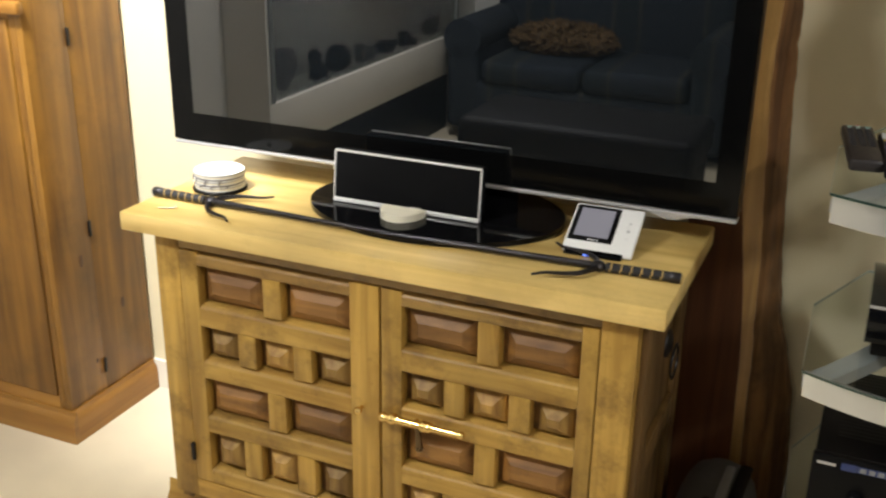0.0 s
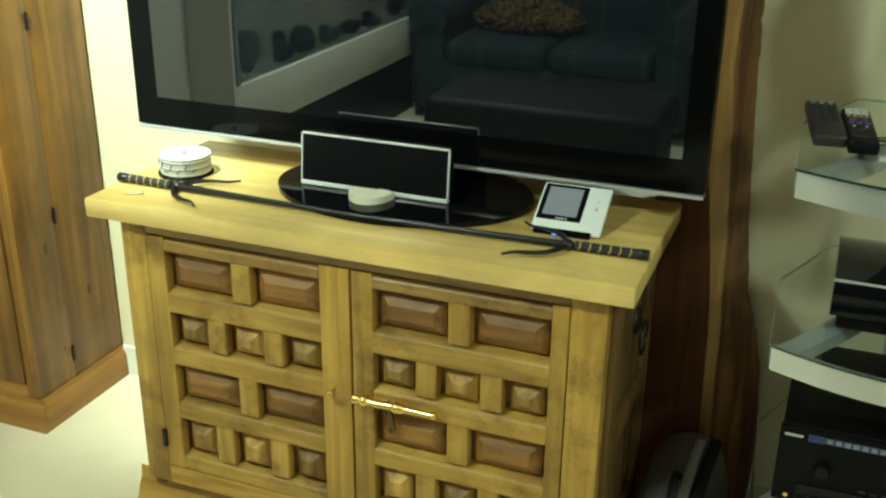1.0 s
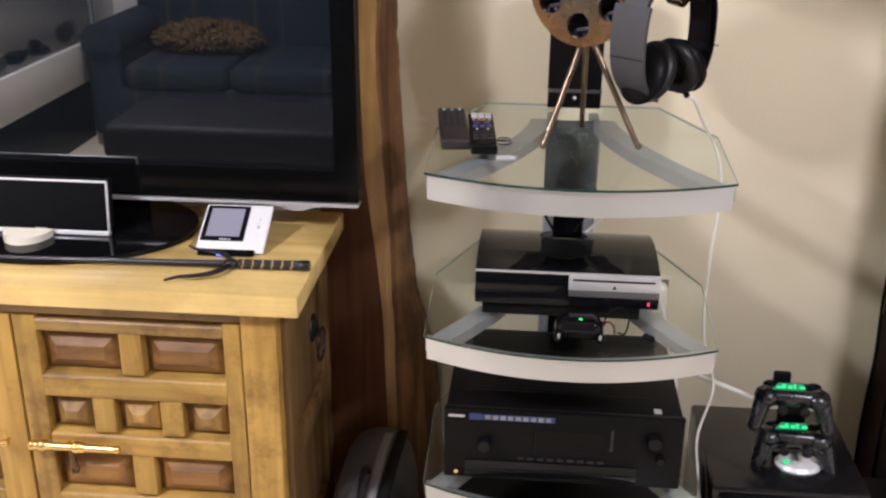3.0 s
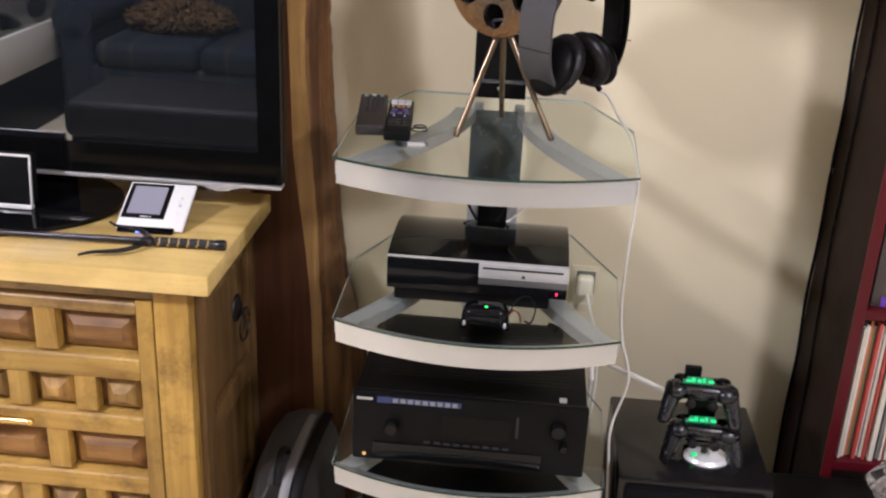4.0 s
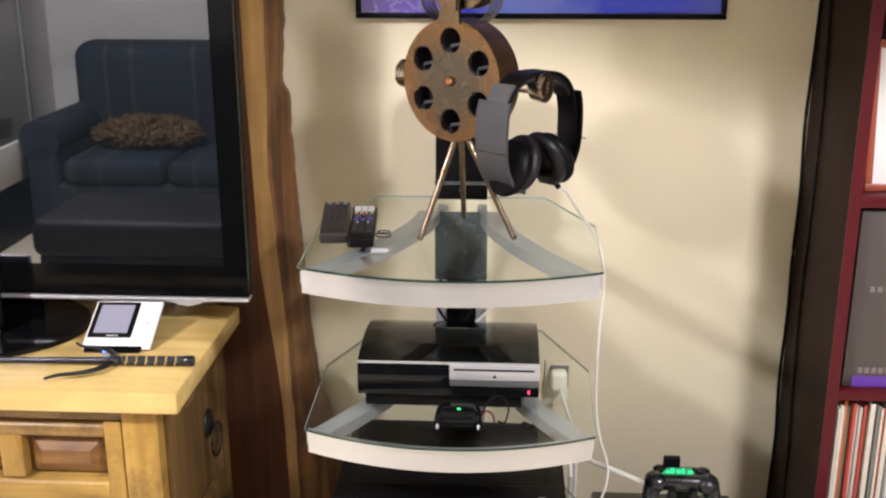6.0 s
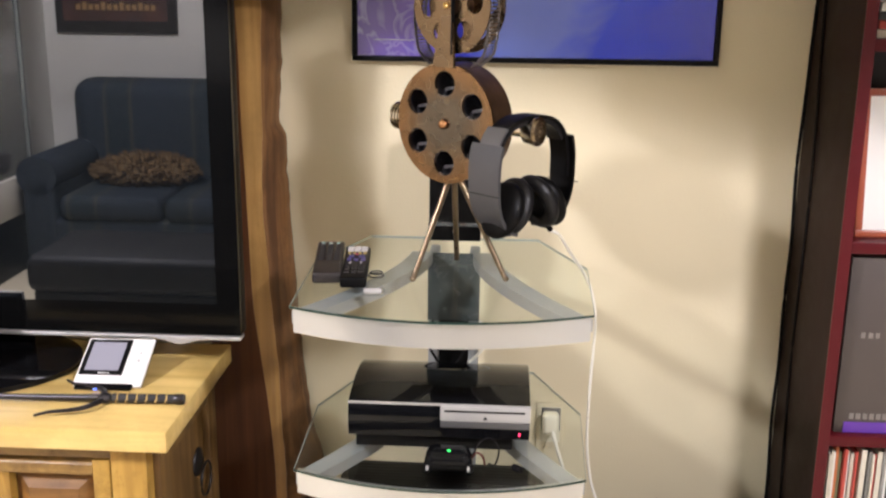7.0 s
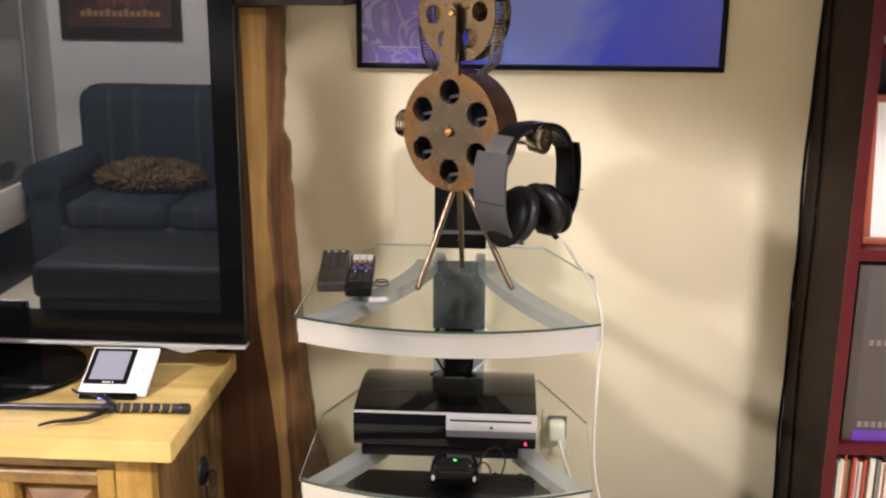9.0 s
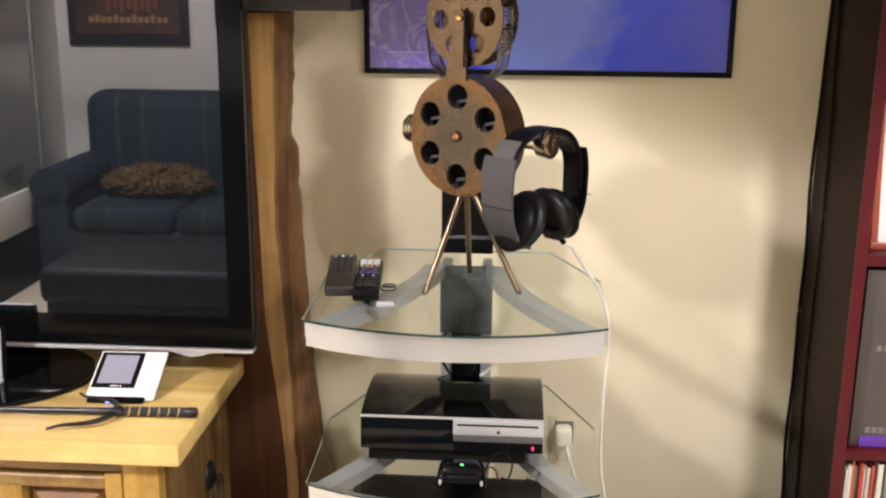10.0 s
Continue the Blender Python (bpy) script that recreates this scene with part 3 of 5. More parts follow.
# ---- television ----
def television():
    t = thing("television", (-0.746, 2.26, 0.815), "large black flat television with a glossy dark screen, switched off", "television")
    x0, x1, z0, z1, y = -1.376, -0.117, 0.880, 1.660, 2.255
    b = B()
    box(b, x0, x1, y + 0.012, y + 0.05, z0 - 0.004, z1, 0.006)
    box(b, x0 + 0.12, x1 - 0.12, y + 0.05, y + 0.095, z0 + 0.06, z1 - 0.08, 0.012)
    part("casing", b, BLACK, t)
    b = B()
    sx0, sx1, sz0, sz1 = -1.320, -0.163, 0.943, 1.615
    for a in ((x0, x1, z0, sz0), (x0, x1, sz1, z1), (x0, sx0, sz0, sz1), (sx1, x1, sz0, sz1)):
        box(b, a[0], a[1], y, y + 0.0125, a[2], a[3])
    part("bezel", b, BEZEL, t, "glossy black bezel")
    part("screen", box(B(), sx0, sx1, y + 0.0005, y + 0.0115, sz0, sz1), SCREEN, t, "dark reflective glass screen")
    b = B()
    box(b, x0, x1, y - 0.003, y + 0.03, z0 - 0.011, z0 - 0.003, 0.003)
    pts = [(-0.285 + 0.09 * k / 12, -0.010 * math.sin(math.pi * k / 12) ** 2) for k in range(13)]
    prism(b, [(-0.195, 0.004), (-0.285, 0.004)] + pts, 0, 0.012, Matrix(((1, 0, 0, 0), (0, 0, 1, y - 0.004), (0, 1, 0, z0 - 0.010), (0, 0, 0, 1))))
    part("bottom_strip", b, SILVER, t, "thin silver lower edge")
    b = B()
    for x, w in ((-0.768, 0.012), (-0.752, 0.005), (-0.742, 0.006), (-0.733, 0.005)):
        box(b, x, x + w, y - 0.0012, y + 0.001, 0.895, 0.907 if w > 0.01 else 0.904)
    part("emblem", b, WHITE_KEY, t, "small pale maker's mark")
    b = B()
    box(b, -0.90, -0.56, y + 0.03, y + 0.06, 0.818, 0.95, 0.01)
    part("neck", b, BLACK_GLOSS, t)
    b = B()
    n = 72
    prism(b, [(-0.688 + 0.264 * math.cos(2 * math.pi * k / n), 2.178 + 0.190 * math.sin(2 * math.pi * k / n)) for k in range(n)], 0.8335, 0.843)
    far_out(b)
    part("base", bevelled(b, 0.0025), BLACK_GLOSS, t, "oval black glass foot")


BEZEL = material("gloss black bezel", (0.003, 0.003, 0.003), 0.10, vary=0.05, spec=0.12, rough_vary=0.02)
television()


# ---- things on the cabinet ----
def dock_speaker():
    t = thing("dock_speaker", (-0.728, 2.115, 0.843), "flat black speaker dock edged in chrome with a cream foot", "speaker", back=True)
    tilt = Matrix.Translation((-0.7285, 2.118, 0.848)) @ Matrix.Rotation(radians(-6), 4, "X")
    def put(bm):
        bmesh.ops.transform(bm, matrix=tilt, verts=bm.verts)
        return bm
    w, h = 0.1545, 0.098
    part("grille", put(box(B(), -w, w, 0.0, 0.0063, 0.004, h, 0.003)), BLACK_CLOTH, t, "black cloth grille")
    b = B()
    box(b, -w - 0.002, w + 0.002, -0.003, 0.012, -0.004, 0.004, 0.0015)
    box(b, -w - 0.002, w + 0.002, -0.001, 0.006, h - 0.001, h + 0.003, 0.001)
    box(b, -w - 0.003, -w, -0.001, 0.006, 0.003, h, 0.001)
    box(b, w, w + 0.003, -0.001, 0.006, 0.003, h, 0.001)
    part("chrome_edge", put(b), EDGE_SILVER, t, "bright chrome edge")
    b = B()
    n = 28
    prism(b, [(-0.722 + 0.045 * math.cos(math.pi + math.pi * k / n), 2.108 + 0.058 * math.sin(math.pi + math.pi * k / n)) for k in range(n + 1)], 0.8435, 0.857)
    part("foot", bevelled(b, 0.003), CREAM_PLASTIC, t, "round cream plastic foot")
    part("back_shell", put(box(B(), -w - 0.0025, w + 0.0025, 0.0065, 0.030, 0.005, h + 0.0035, 0.004)), BLACK_CLOTH, t)
    part("dock_plug", put(box(B(), 0.016, 0.042, -0.012, -0.004, 0.004, 0.011, 0.002)), CHROME, t)


def disc_spindle():
    c = (-1.155, 2.112, 0.832)
    t = thing("disc_stack", c, "stack of white recordable discs on a spindle", "disc stack", back=True)
    part("base", lathe(B(), [(0, 0), (0.056, 0), (0.057, 0.004), (0.055, 0.007), (0, 0.007)], c), BLACK, t)
    for k in range(14):
        z = 0.0075 + k * 0.0026
        r, sx = 0.0525, random.uniform(-0.0012, 0.0012)
        part("disc", lathe(B(), [(0.0075, z), (r, z), (r, z + 0.0014), (0.0075, z + 0.0014), (0.0075, z)], (c[0] + sx, c[1] + sx * 0.6, c[2]), seg=48), (WHITE_PLASTIC, CREAM_PLASTIC, SILVER, WHITE_PLASTIC, GREY_PLASTIC)[k % 5] if k < 13 else WHITE_PLASTIC, t)
    b = B()
    for k, (a, z, w, h) in enumerate(((195, 0.014, 9, 0.010), (212, 0.020, 6, 0.012), (228, 0.013, 10, 0.006), (243, 0.022, 7, 0.010), (258, 0.015, 9, 0.004), (272, 0.020, 6, 0.012), (288, 0.014, 9, 0.008), (305, 0.022, 7, 0.009), (322, 0.015, 8, 0.006))):
        arc = [(math.radians(a + w * s)) for s in (-0.5, 0, 0.5)]
        tube(b, [(c[0] + 0.0537 * math.cos(q), c[1] + 0.0537 * math.sin(q), c[2] + z + h * j / 2) for j, q in enumerate(arc)], 0.0009, 6, 3)
    part("writing", b, CORD_BLACK, t, "dark scrawled marks")
    part("spindle", cyl(B(), c, (c[0], c[1], c[2] + 0.048), 0.005, 0.004, 16), CLEAR, t)


def sai():
    t = thing("sai", (-1.246, 2.012, 0.842), "dark steel sai with a cord-wrapped grip, lying on the cabinet", "sai", "sai on the cabinet", turn=-1.5, back=True)
    b = B()
    lathe(b, [(0, 0), (0.0085, 0), (0.0098, 0.003), (0.0098, 0.016), (0.0085, 0.019), (0, 0.019)], (0, 0, 0), Matrix.Rotation(radians(90), 4, "Y"), 20)
    part("pommel", b, STEEL_DARK, t, own=True)
    part("grip", tube(B(), [(0.018, 0, 0), (0.05, 0, 0), (0.09, 0, 0), (0.128, 0, 0)], 0.0088, 14), GRIP, t, "black cord grip", own=True)
    for k in range(6):
        x = 0.03 + k * 0.0175
        part("cord_band", tube(B(), [(x + 0.003 * a / 6.28, 0.0092 * math.cos(a), 0.0092 * math.sin(a)) for a in np.linspace(0, 2 * math.pi, 13)], 0.0013, 6, 1), GOLD_CORD, t, own=True)
    b = B()
    ball(b, (0.142, 0, 0), (0.014, 0.0125, 0.010))
    for s in (1, -1):
        tube(b, [(0.142, 0, 0), (0.149, 0.022 * s, 0), (0.168, 0.046 * s, 0), (0.194, 0.058 * s, 0), (0.219, 0.064 * s, 0), (0.238, 0.080 * s, 0)], 0.0058, 10, 8, taper=lambda k: 1.0 - 0.62 * k)
    part("guard", b, STEEL_DARK, t, "two curved prongs", own=True)
    part("blade", tube(B(), [(0.14, 0, 0), (0.25, 0, 0), (0.40, 0, 0), (0.53, 0, 0), (0.556, 0, 0)], 0.0068, 12, 4, taper=lambda k: 1.0 if k < 0.1 else 1.0 - 0.55 * k), STEEL_DARK, t, own=True)
    copy_thing(t, pose(*far((-0.166, 2.020, 0.842)), 0, 0, 182.5))


def screw():
    t = thing("screw", (-1.17, 1.955, 0.832), "small bright screw lying on the cabinet", "screw", back=True)
    part("shank", cyl(B(), (-1.186, 1.947, 0.8345), (-1.156, 1.962, 0.8345), 0.0012, 0.002, 10), CHROME, t)
    part("head", cyl(B(), (-1.156, 1.962, 0.8365), (-1.153, 1.9635, 0.8365), 0.0045, 0.0045, 12), CHROME, t)


def photo_frame():
    t = thing("digital_photo_frame", (-0.344, 2.122, 0.8145), "white digital photo frame lying back on a black dock", "photo frame", turn=1.5)
    lean = Matrix.Translation((0, 0, 0.006)) @ Matrix.Rotation(radians(-63), 4, "X")
    def put(bm):
        bmesh.ops.transform(bm, matrix=lean, verts=bm.verts)
        return bm
    w, h = 0.066, 0.123
    part("shell", put(box(B(), -w, w, 0, 0.007, 0.0, h, 0.0035, 3)), WHITE_PLASTIC, t, "glossy white shell", own=True)
    part("back_cover", put(box(B(), -w + 0.002, w - 0.002, 0.0072, 0.014, 0.002, h - 0.002, 0.003)), BLACK, t, "black back cover", own=True)
    part("border", put(box(B(), -0.062, 0.023, -0.0014, 0.006, 0.026, h - 0.005, 0.002)), BLACK, t, "black border", own=True)
    part("display", put(box(B(), -0.052, 0.013, -0.0022, 0.0, 0.037, h - 0.014)), GREY_SCREEN, t, "grey lit display", own=True)
    b = B()
    for x in (-0.024, -0.020, -0.016, -0.012, -0.006):
        box(b, x, x + 0.003, -0.0022, -0.001, 0.0285, 0.0315)
    part("mark", put(b), WHITE_KEY, t, own=True)
    part("button", put(cyl(B(), (0.046, -0.0006, 0.064), (0.046, 0.002, 0.064), 0.003)), SILVER, t, own=True)
    part("button", put(cyl(B(), (0.046, -0.0006, 0.084), (0.046, 0.002, 0.084), 0.002)), SILVER, t, own=True)
    part("dock", box(B(), -0.058, 0.050, -0.012, 0.030, 0.0, 0.0085, 0.003), BLACK_GLOSS, t, "black dock", own=True)
    part("dock_light", box(B(), -0.020, -0.008, -0.0135, -0.0115, 0.003, 0.007), LED_BLUE, t, "blue indicator light", own=True)
    part("stand_leg", box(B(), -0.02, 0.02, 0.060, 0.068, 0.0, 0.026, 0.002), BLACK, t, own=True)


dock_speaker()
disc_spindle()
sai()
screw()
photo_frame()


# ---- pine cupboard ----
KNOT = wood("dark pine knot", (0.05, 0.018, 0.006), (0.13, 0.055, 0.018), scale=60, random_piece=0.2)
KNOTS = ((2.309, 0.488, 0.010, 0.022), (2.447, 0.316, 0.011, 0.020), (2.325, 0.19, 0.005, 0.009))
HINGES = (1.062, 0.564, 0.164)


def pine_cupboard():
    x0, x1, y0, y1, h = -2.315, -1.752, 2.212, 2.55, 1.55
    t = thing("cupboard", ((x0 + x1) / 2, (y0 + y1) / 2, 0), "knotty honey pine cupboard with a moulded plinth", "cupboard")
    b = B()
    box(b, x0, x0 + 0.02, y0, y1, 0.05, h)
    box(b, x0 + 0.02, x1 - 0.02, y1 - 0.015, y1, 0.05, h)
    box(b, x0 + 0.02, x1 - 0.02, y0 + 0.02, y1 - 0.015, 0.06, 0.08)
    part("carcass", b, PINE, t)
    ys = [y0, y0 + 0.141, y1]
    for a, c in zip(ys, ys[1:]):
        part("side_plank", bevelled(box(B(), x1 - 0.02, x1, a, c, 0.05, h), 0.0022), PINE, t)
    part("door", bevelled(box(B(), x0 + 0.05, x1 - 0.042, y0 - 0.004, y0 + 0.018, 0.13, 1.12), 0.003), PINE, t)
    for a, c in ((x0 + 0.02, x0 + 0.048), (x1 - 0.040, x1 - 0.02)):
        part("stile", bevelled(box(B(), a, c, y0, y0 + 0.02, 0.05, h), 0.002), PINE, t)
    part("bottom_rail", bevelled(box(B(), x0 + 0.048, x1 - 0.040, y0, y0 + 0.018, 0.05, 0.128), 0.002), PINE_X, t)
    part("rail", bevelled(box(B(), x0 + 0.048, x1 - 0.040, y0, y0 + 0.018, 1.12, 1.14), 0.002), PINE_X, t)
    for y, z, w, h2 in KNOTS:
        part("knot", ball(B(), (x1 - 0.0012, y, z), (0.0022, w, h2), 16, 8), KNOT, t, "dark wood knot")
    part("waist_moulding", bevelled(box(B(), x0, x1 + 0.012, y0 - 0.022, y0, 1.135, 1.165), 0.006), PINE_X, t)
    part("drawer_front", bevelled(box(B(), x0 + 0.05, x1 - 0.042, y0 - 0.004, y0 + 0.018, 1.17, 1.40), 0.003), PINE, t)
    part("top", bevelled(box(B(), x0, x1 + 0.025, y0 - 0.03, y1, h, h + 0.03), 0.006), PINE_X, t)
    for z in HINGES:
        part("hinge", box(B(), x1 - 0.002, x1 + 0.004, y0 + 0.1365, y0 + 0.1455, z - 0.022, z + 0.022, 0.0015), IRON, t, "small black iron hinge")
    prof = [(0, 0), (0.016, 0), (0.016, 0.062), (0.012, 0.075), (0.006, 0.080), (0.004, 0.092), (0, 0.092)]
    b = B()
    prism(b, [(-p, z) for p, z in prof][::-1], x0, x1 + 0.016, Matrix(((0, 0, 1, 0), (1, 0, 0, y0), (0, 1, 0, 0), (0, 0, 0, 1))))
    part("plinth", b, PINE_X, t, "moulded front plinth")
    b = B()
    prism(b, prof, y0, y1, Matrix(((1, 0, 0, x1), (0, 0, 1, 0), (0, 1, 0, 0), (0, 0, 0, 1))))
    part("plinth", b, PINE_X, t, "moulded side plinth")


pine_cupboard()


# ---- live edge wood slab ----
def along(z, knots):
    """The value at height z of a line given by (height, value) pairs, highest first."""
    for (za, a), (zb, b) in zip(knots, knots[1:]):
        if z >= zb:
            return a + (b - a) * (za - z) / (za - zb)
    return knots[-1][1]


def slab_solid(row_at, nz=120, top=1.525):
    b = B()
    grid = [[b.verts.new((x, y, top * i / nz)) for x, y in row_at(top * i / nz)] for i in range(nz + 1)]
    m = len(grid[0])
    for a, c in zip(grid, grid[1:]):
        for k in range(m):
            b.faces.new((a[k], a[(k + 1) % m], c[(k + 1) % m], c[k]))
    b.faces.new(grid[0])
    b.faces.new(grid[-1][::-1])
    return b


def wood_slab():
    t = thing("wood_slab", (-0.12, 2.50, 0), "tall live-edge cedar slab leaning on the wall beside the television", "wood slab")
    ridge = ((1.53, -0.097), (1.35, -0.101), (1.10, -0.105), (0.86, -0.090), (0.74, -0.080), (0.40, -0.070), (0.0, -0.060))
    rim = ((1.53, -0.076), (1.35, -0.083), (1.265, -0.086), (1.24, -0.073), (1.06, -0.069), (0.74, -0.048), (0.58, -0.030), (0.41, 0.014), (0.0, 0.045))

    def crest(z):
        return along(z, ridge) + 0.005 * noise.noise((1, 4, z * 5)) + 0.002 * noise.noise((1, 4, z * 21)), 2.428 - 0.012 * (1 - z / 1.5)

    def face(z):
        cx, cy = crest(z)
        hx, hy = heart_line(z)
        row = [(hx + 0.0006, 2.545), (hx + 0.0006, hy)]
        for k in range(1, 8):
            u = k / 8
            row.append((hx + (cx - hx) * u, hy + (cy - hy) * u + 0.0025 * noise.noise((u * 5, 2, z * 2.2)) * u + 0.0012 * noise.noise((u * 18, 2, z * 5)) * u))
        return row + [(cx, cy), (cx, 2.545)]

    def heart_line(z):
        return along(z, ((1.53, -0.150), (1.10, -0.142), (0.88, -0.130), (0.70, -0.112), (0.5, -0.095), (0.0, -0.085))) + 0.005 * noise.noise((8, 1, z * 4)), crest(z)[1] + 0.002

    def heart(z):
        hx, hy = heart_line(z)
        row = [(-0.240, 2.545), (-0.240, 2.470)]
        for k in range(1, 6):
            u = k / 6
            row.append((-0.240 + (hx + 0.240) * u, 2.470 + (hy - 2.470) * u + 0.002 * noise.noise((u * 9, 5, z * 4))))
        return row + [(hx, hy), (hx, 2.545)]

    def bark(z):
        cx, cy = crest(z)
        rx = along(z, rim) + 0.005 * noise.noise((0, 0, z * 9)) + 0.0035 * noise.noise((3, 0, z * 34))
        row = [(cx + 0.0006, 2.545), (cx + 0.0006, cy + 0.001)]
        for k in range(1, 9):
            u = k / 9
            rough = (0.006 * noise.noise((u * 4, 6, z * 13)) + 0.004 * noise.noise((u * 9, 6, z * 40))) * min(1, 3 * u)
            row.append((cx + (rx - cx) * u ** 0.85, cy + (2.508 - cy) * u ** 1.2 + rough))
        return row + [(rx, 2.512), (rx - 0.003, 2.545)]

    body = part("slab", slab_solid(face), SLAB, t, "pale planed face", angle=60)
    part("heartwood", slab_solid(heart), SLAB_HEART, body, "dark red heartwood", angle=60)
    part("live_edge", slab_solid(bark, 200), SLAB_EDGE, body, "dark rough bark edge", angle=60)


wood_slab()


def wall_shelf():
    t = thing("wall_shelf", (-0.25, 2.46, 1.53), "black-brown wall shelf above the television corner", "shelf")
    part("board", bevelled(box(B(), -0.62, 0.068, 2.38, 2.558, 1.531, 1.553), 0.002), SHELF_DARK, t)
    part("bracket", box(B(), -0.45, -0.43, 2.42, 2.558, 1.46, 1.53), SHELF_DARK, t)
    c = thing("book_stack", (-0.10, 2.45, 1.552), "thin white cased discs stacked on the wall shelf", "disc cases")
    for k in range(2):
        part("case", bevelled(box(B(), -0.165 + 0.004 * k, -0.035 + 0.003 * k, 2.392, 2.52, 1.5525 + 0.009 * k, 1.5605 + 0.009 * k), 0.001), WHITE_PLASTIC, c)
    c = thing("boxed_disc_set", (0.01, 2.45, 1.552), "blue boxed disc set on the wall shelf", "disc case")
    part("case", bevelled(box(B(), -0.028, 0.056, 2.40, 2.53, 1.5525, 1.60), 0.0015), BLUE_CARD, c)


wall_shelf()


# ---- glass shelf stand ----
def shelf_outline():
    left = [(0.122, 2.438), (0.040, 2.225), (0.046, 1.950)]
    front = [(0.046 + 0.501 * k / 24, 1.950 - 0.060 * (1 - (2 * k / 24 - 1) ** 2)) for k in range(1, 24)]
    right = [(0.547, 1.950), (0.556, 2.225), (0.470, 2.438)]
    return left + front + right


def glass_stand():
    t = thing("audio_rack", (0.297, 2.25, 0), "glass and aluminium audio rack with curved fronts", "audio rack")
    b = B()
    box(b, 0.247, 0.268, 2.375, 2.44, 0.03, 1.03, 0.004)
    box(b, 0.330, 0.351, 2.375, 2.44, 0.03, 1.03, 0.004)
    part("pillar", b, ARM, t, "aluminium pillar")
    part("cable_channel", box(B(), 0.268, 0.330, 2.405, 2.435, 0.03, 0.885), BLACK, t)
    part("cover_plate", bevelled(box(B(), 0.2455, 0.3525, 2.366, 2.374, 0.887, 1.03), 0.001), COVER, t, "dark grey cover plate")
    b = B()
    box(b, 0.245, 0.351, 2.40, 2.44, 1.048, 1.30, 0.003)
    part("mount", b, BLACK, t, "black upright mount")
    b = B()
    box(b, 0.244, 0.352, 2.396, 2.40, 1.080, 1.088)
    ball(b, (0.298, 2.396, 1.070), 0.006, 12, 8)
    part("mount_band", b, CHROME, t)
    for z in (1.047, 0.752, 0.452, 0.170):
        part("glass_shelf", bevelled(prism(B(), shelf_outline(), z - 0.0065, z), 0.001), GLASS, t, "greenish clear glass shelf")
        ring = shelf_outline()
        b = B()
        rim = B()
        for k, (p, q) in enumerate(zip(ring, ring[1:] + ring[:1])):
            front_edge = 2 <= k < 26
            n = Vector((q[1] - p[1], p[0] - q[0], 0)).normalized() * (0.0011 if front_edge else 0.0007)
            prism(b if front_edge else rim, [(p[0] + n.x * 0.2, p[1] + n.y * 0.2), (q[0] + n.x * 0.2, q[1] + n.y * 0.2), (q[0] + n.x, q[1] + n.y), (p[0] + n.x, p[1] + n.y)], z - 0.0052, z - 0.0012)
        part("polished_edge", b, GLASS_EDGE, t, "dark green polished glass edge")
        part("rear_edge", rim, GLASS_RIM, t, "pale green glass edge")
        b = B()
        front = [(0.050 + 0.493 * k / 30, 1.958 - 0.059 * (1 - (2 * k / 30 - 1) ** 2)) for k in range(31)]
        prism(b, front + [(x, y + 0.010) for x, y in front[::-1]], z - 0.050, z - 0.008)
        part("fascia", bevelled(b, 0.0012), ALU, t, "curved brushed aluminium front")
        for s in (-1, 1):
            b = B()
            pts = [(0.297 + s * (0.062 + 0.166 * (k / 14) ** 1.6), 2.36 - 0.402 * (k / 14)) for k in range(15)]
            wide = 0.021
            prism(b, [(x - wide, y) for x, y in pts] + [(x + wide, y) for x, y in pts[::-1]], z - 0.034, z - 0.012)
            part("arm", b, ARM, t, "flat grey metal arm")
    part("base_plate", bevelled(prism(B(), shelf_outline(), 0.0, 0.03), 0.004), BLACK, t)


glass_stand()


def game_console():
    t = thing("game_console", (0.29, 2.15, 0.752), "glossy black curved game console with a silver slot panel", "game console")
    x0, x1 = 0.128, 0.452
    m = Matrix(((0, 0, 1, 0), (1, 0, 0, 0), (0, 1, 0, 0), (0, 0, 0, 1)))
    prof = [(2.040, 0.778), (2.036, 0.800), (2.040, 0.839)] + [(2.041 + 0.25 * s, 0.8415 + 0.0135 * math.sin(math.pi * s * 0.95) ** 0.85 - 0.02 * s ** 3) for s in np.linspace(0, 1, 16)] + [(2.292, 0.775)]
    part("shell", bevelled(prism(B(), prof[::-1], x0, x1, m), 0.0015), BLACK_GLOSS, t, "glossy black shell")
    part("underside", bevelled(box(B(), x0 + 0.012, x1 - 0.03, 2.048, 2.285, 0.7525, 0.778), 0.003), BLACK, t)
    part("trim", box(B(), x0 - 0.0006, x1 + 0.0006, 2.0365, 2.0395, 0.8395, 0.8430), SILVER, t, "thin silver line")
    part("slot_panel", bevelled(box(B(), 0.293, 0.4525, 2.0325, 2.040, 0.8125, 0.8400), 0.001), SILVER, t, "silver slot panel")
    part("lower_strip", bevelled(box(B(), 0.2935, 0.452, 2.0330, 2.040, 0.8000, 0.8122), 0.001), SILVER_DIM, t, "dull grey strip under the slot")
    part("lower_panel", box(B(), 0.295, 0.4515, 2.0335, 2.039, 0.781, 0.7998), BLACK_GLOSS, t)
    part("slot", box(B(), 0.300, 0.443, 2.0318, 2.034, 0.8300, 0.8335), BLACK, t)
    b = B()
    prism(b, [(-0.004, -0.003), (0.004, -0.003), (0, 0.004)], 0, 0.001, Matrix(((1, 0, 0, 0.373), (0, 0, -1, 2.0328), (0, 1, 0, 0.820), (0, 0, 0, 1))))
    part("emblem", b, BLACK, t)
    part("power_light", box(B(), 0.4325, 0.4352, 2.0312, 2.034, 0.7885, 0.7935), LED_RED, t, "red standby light")


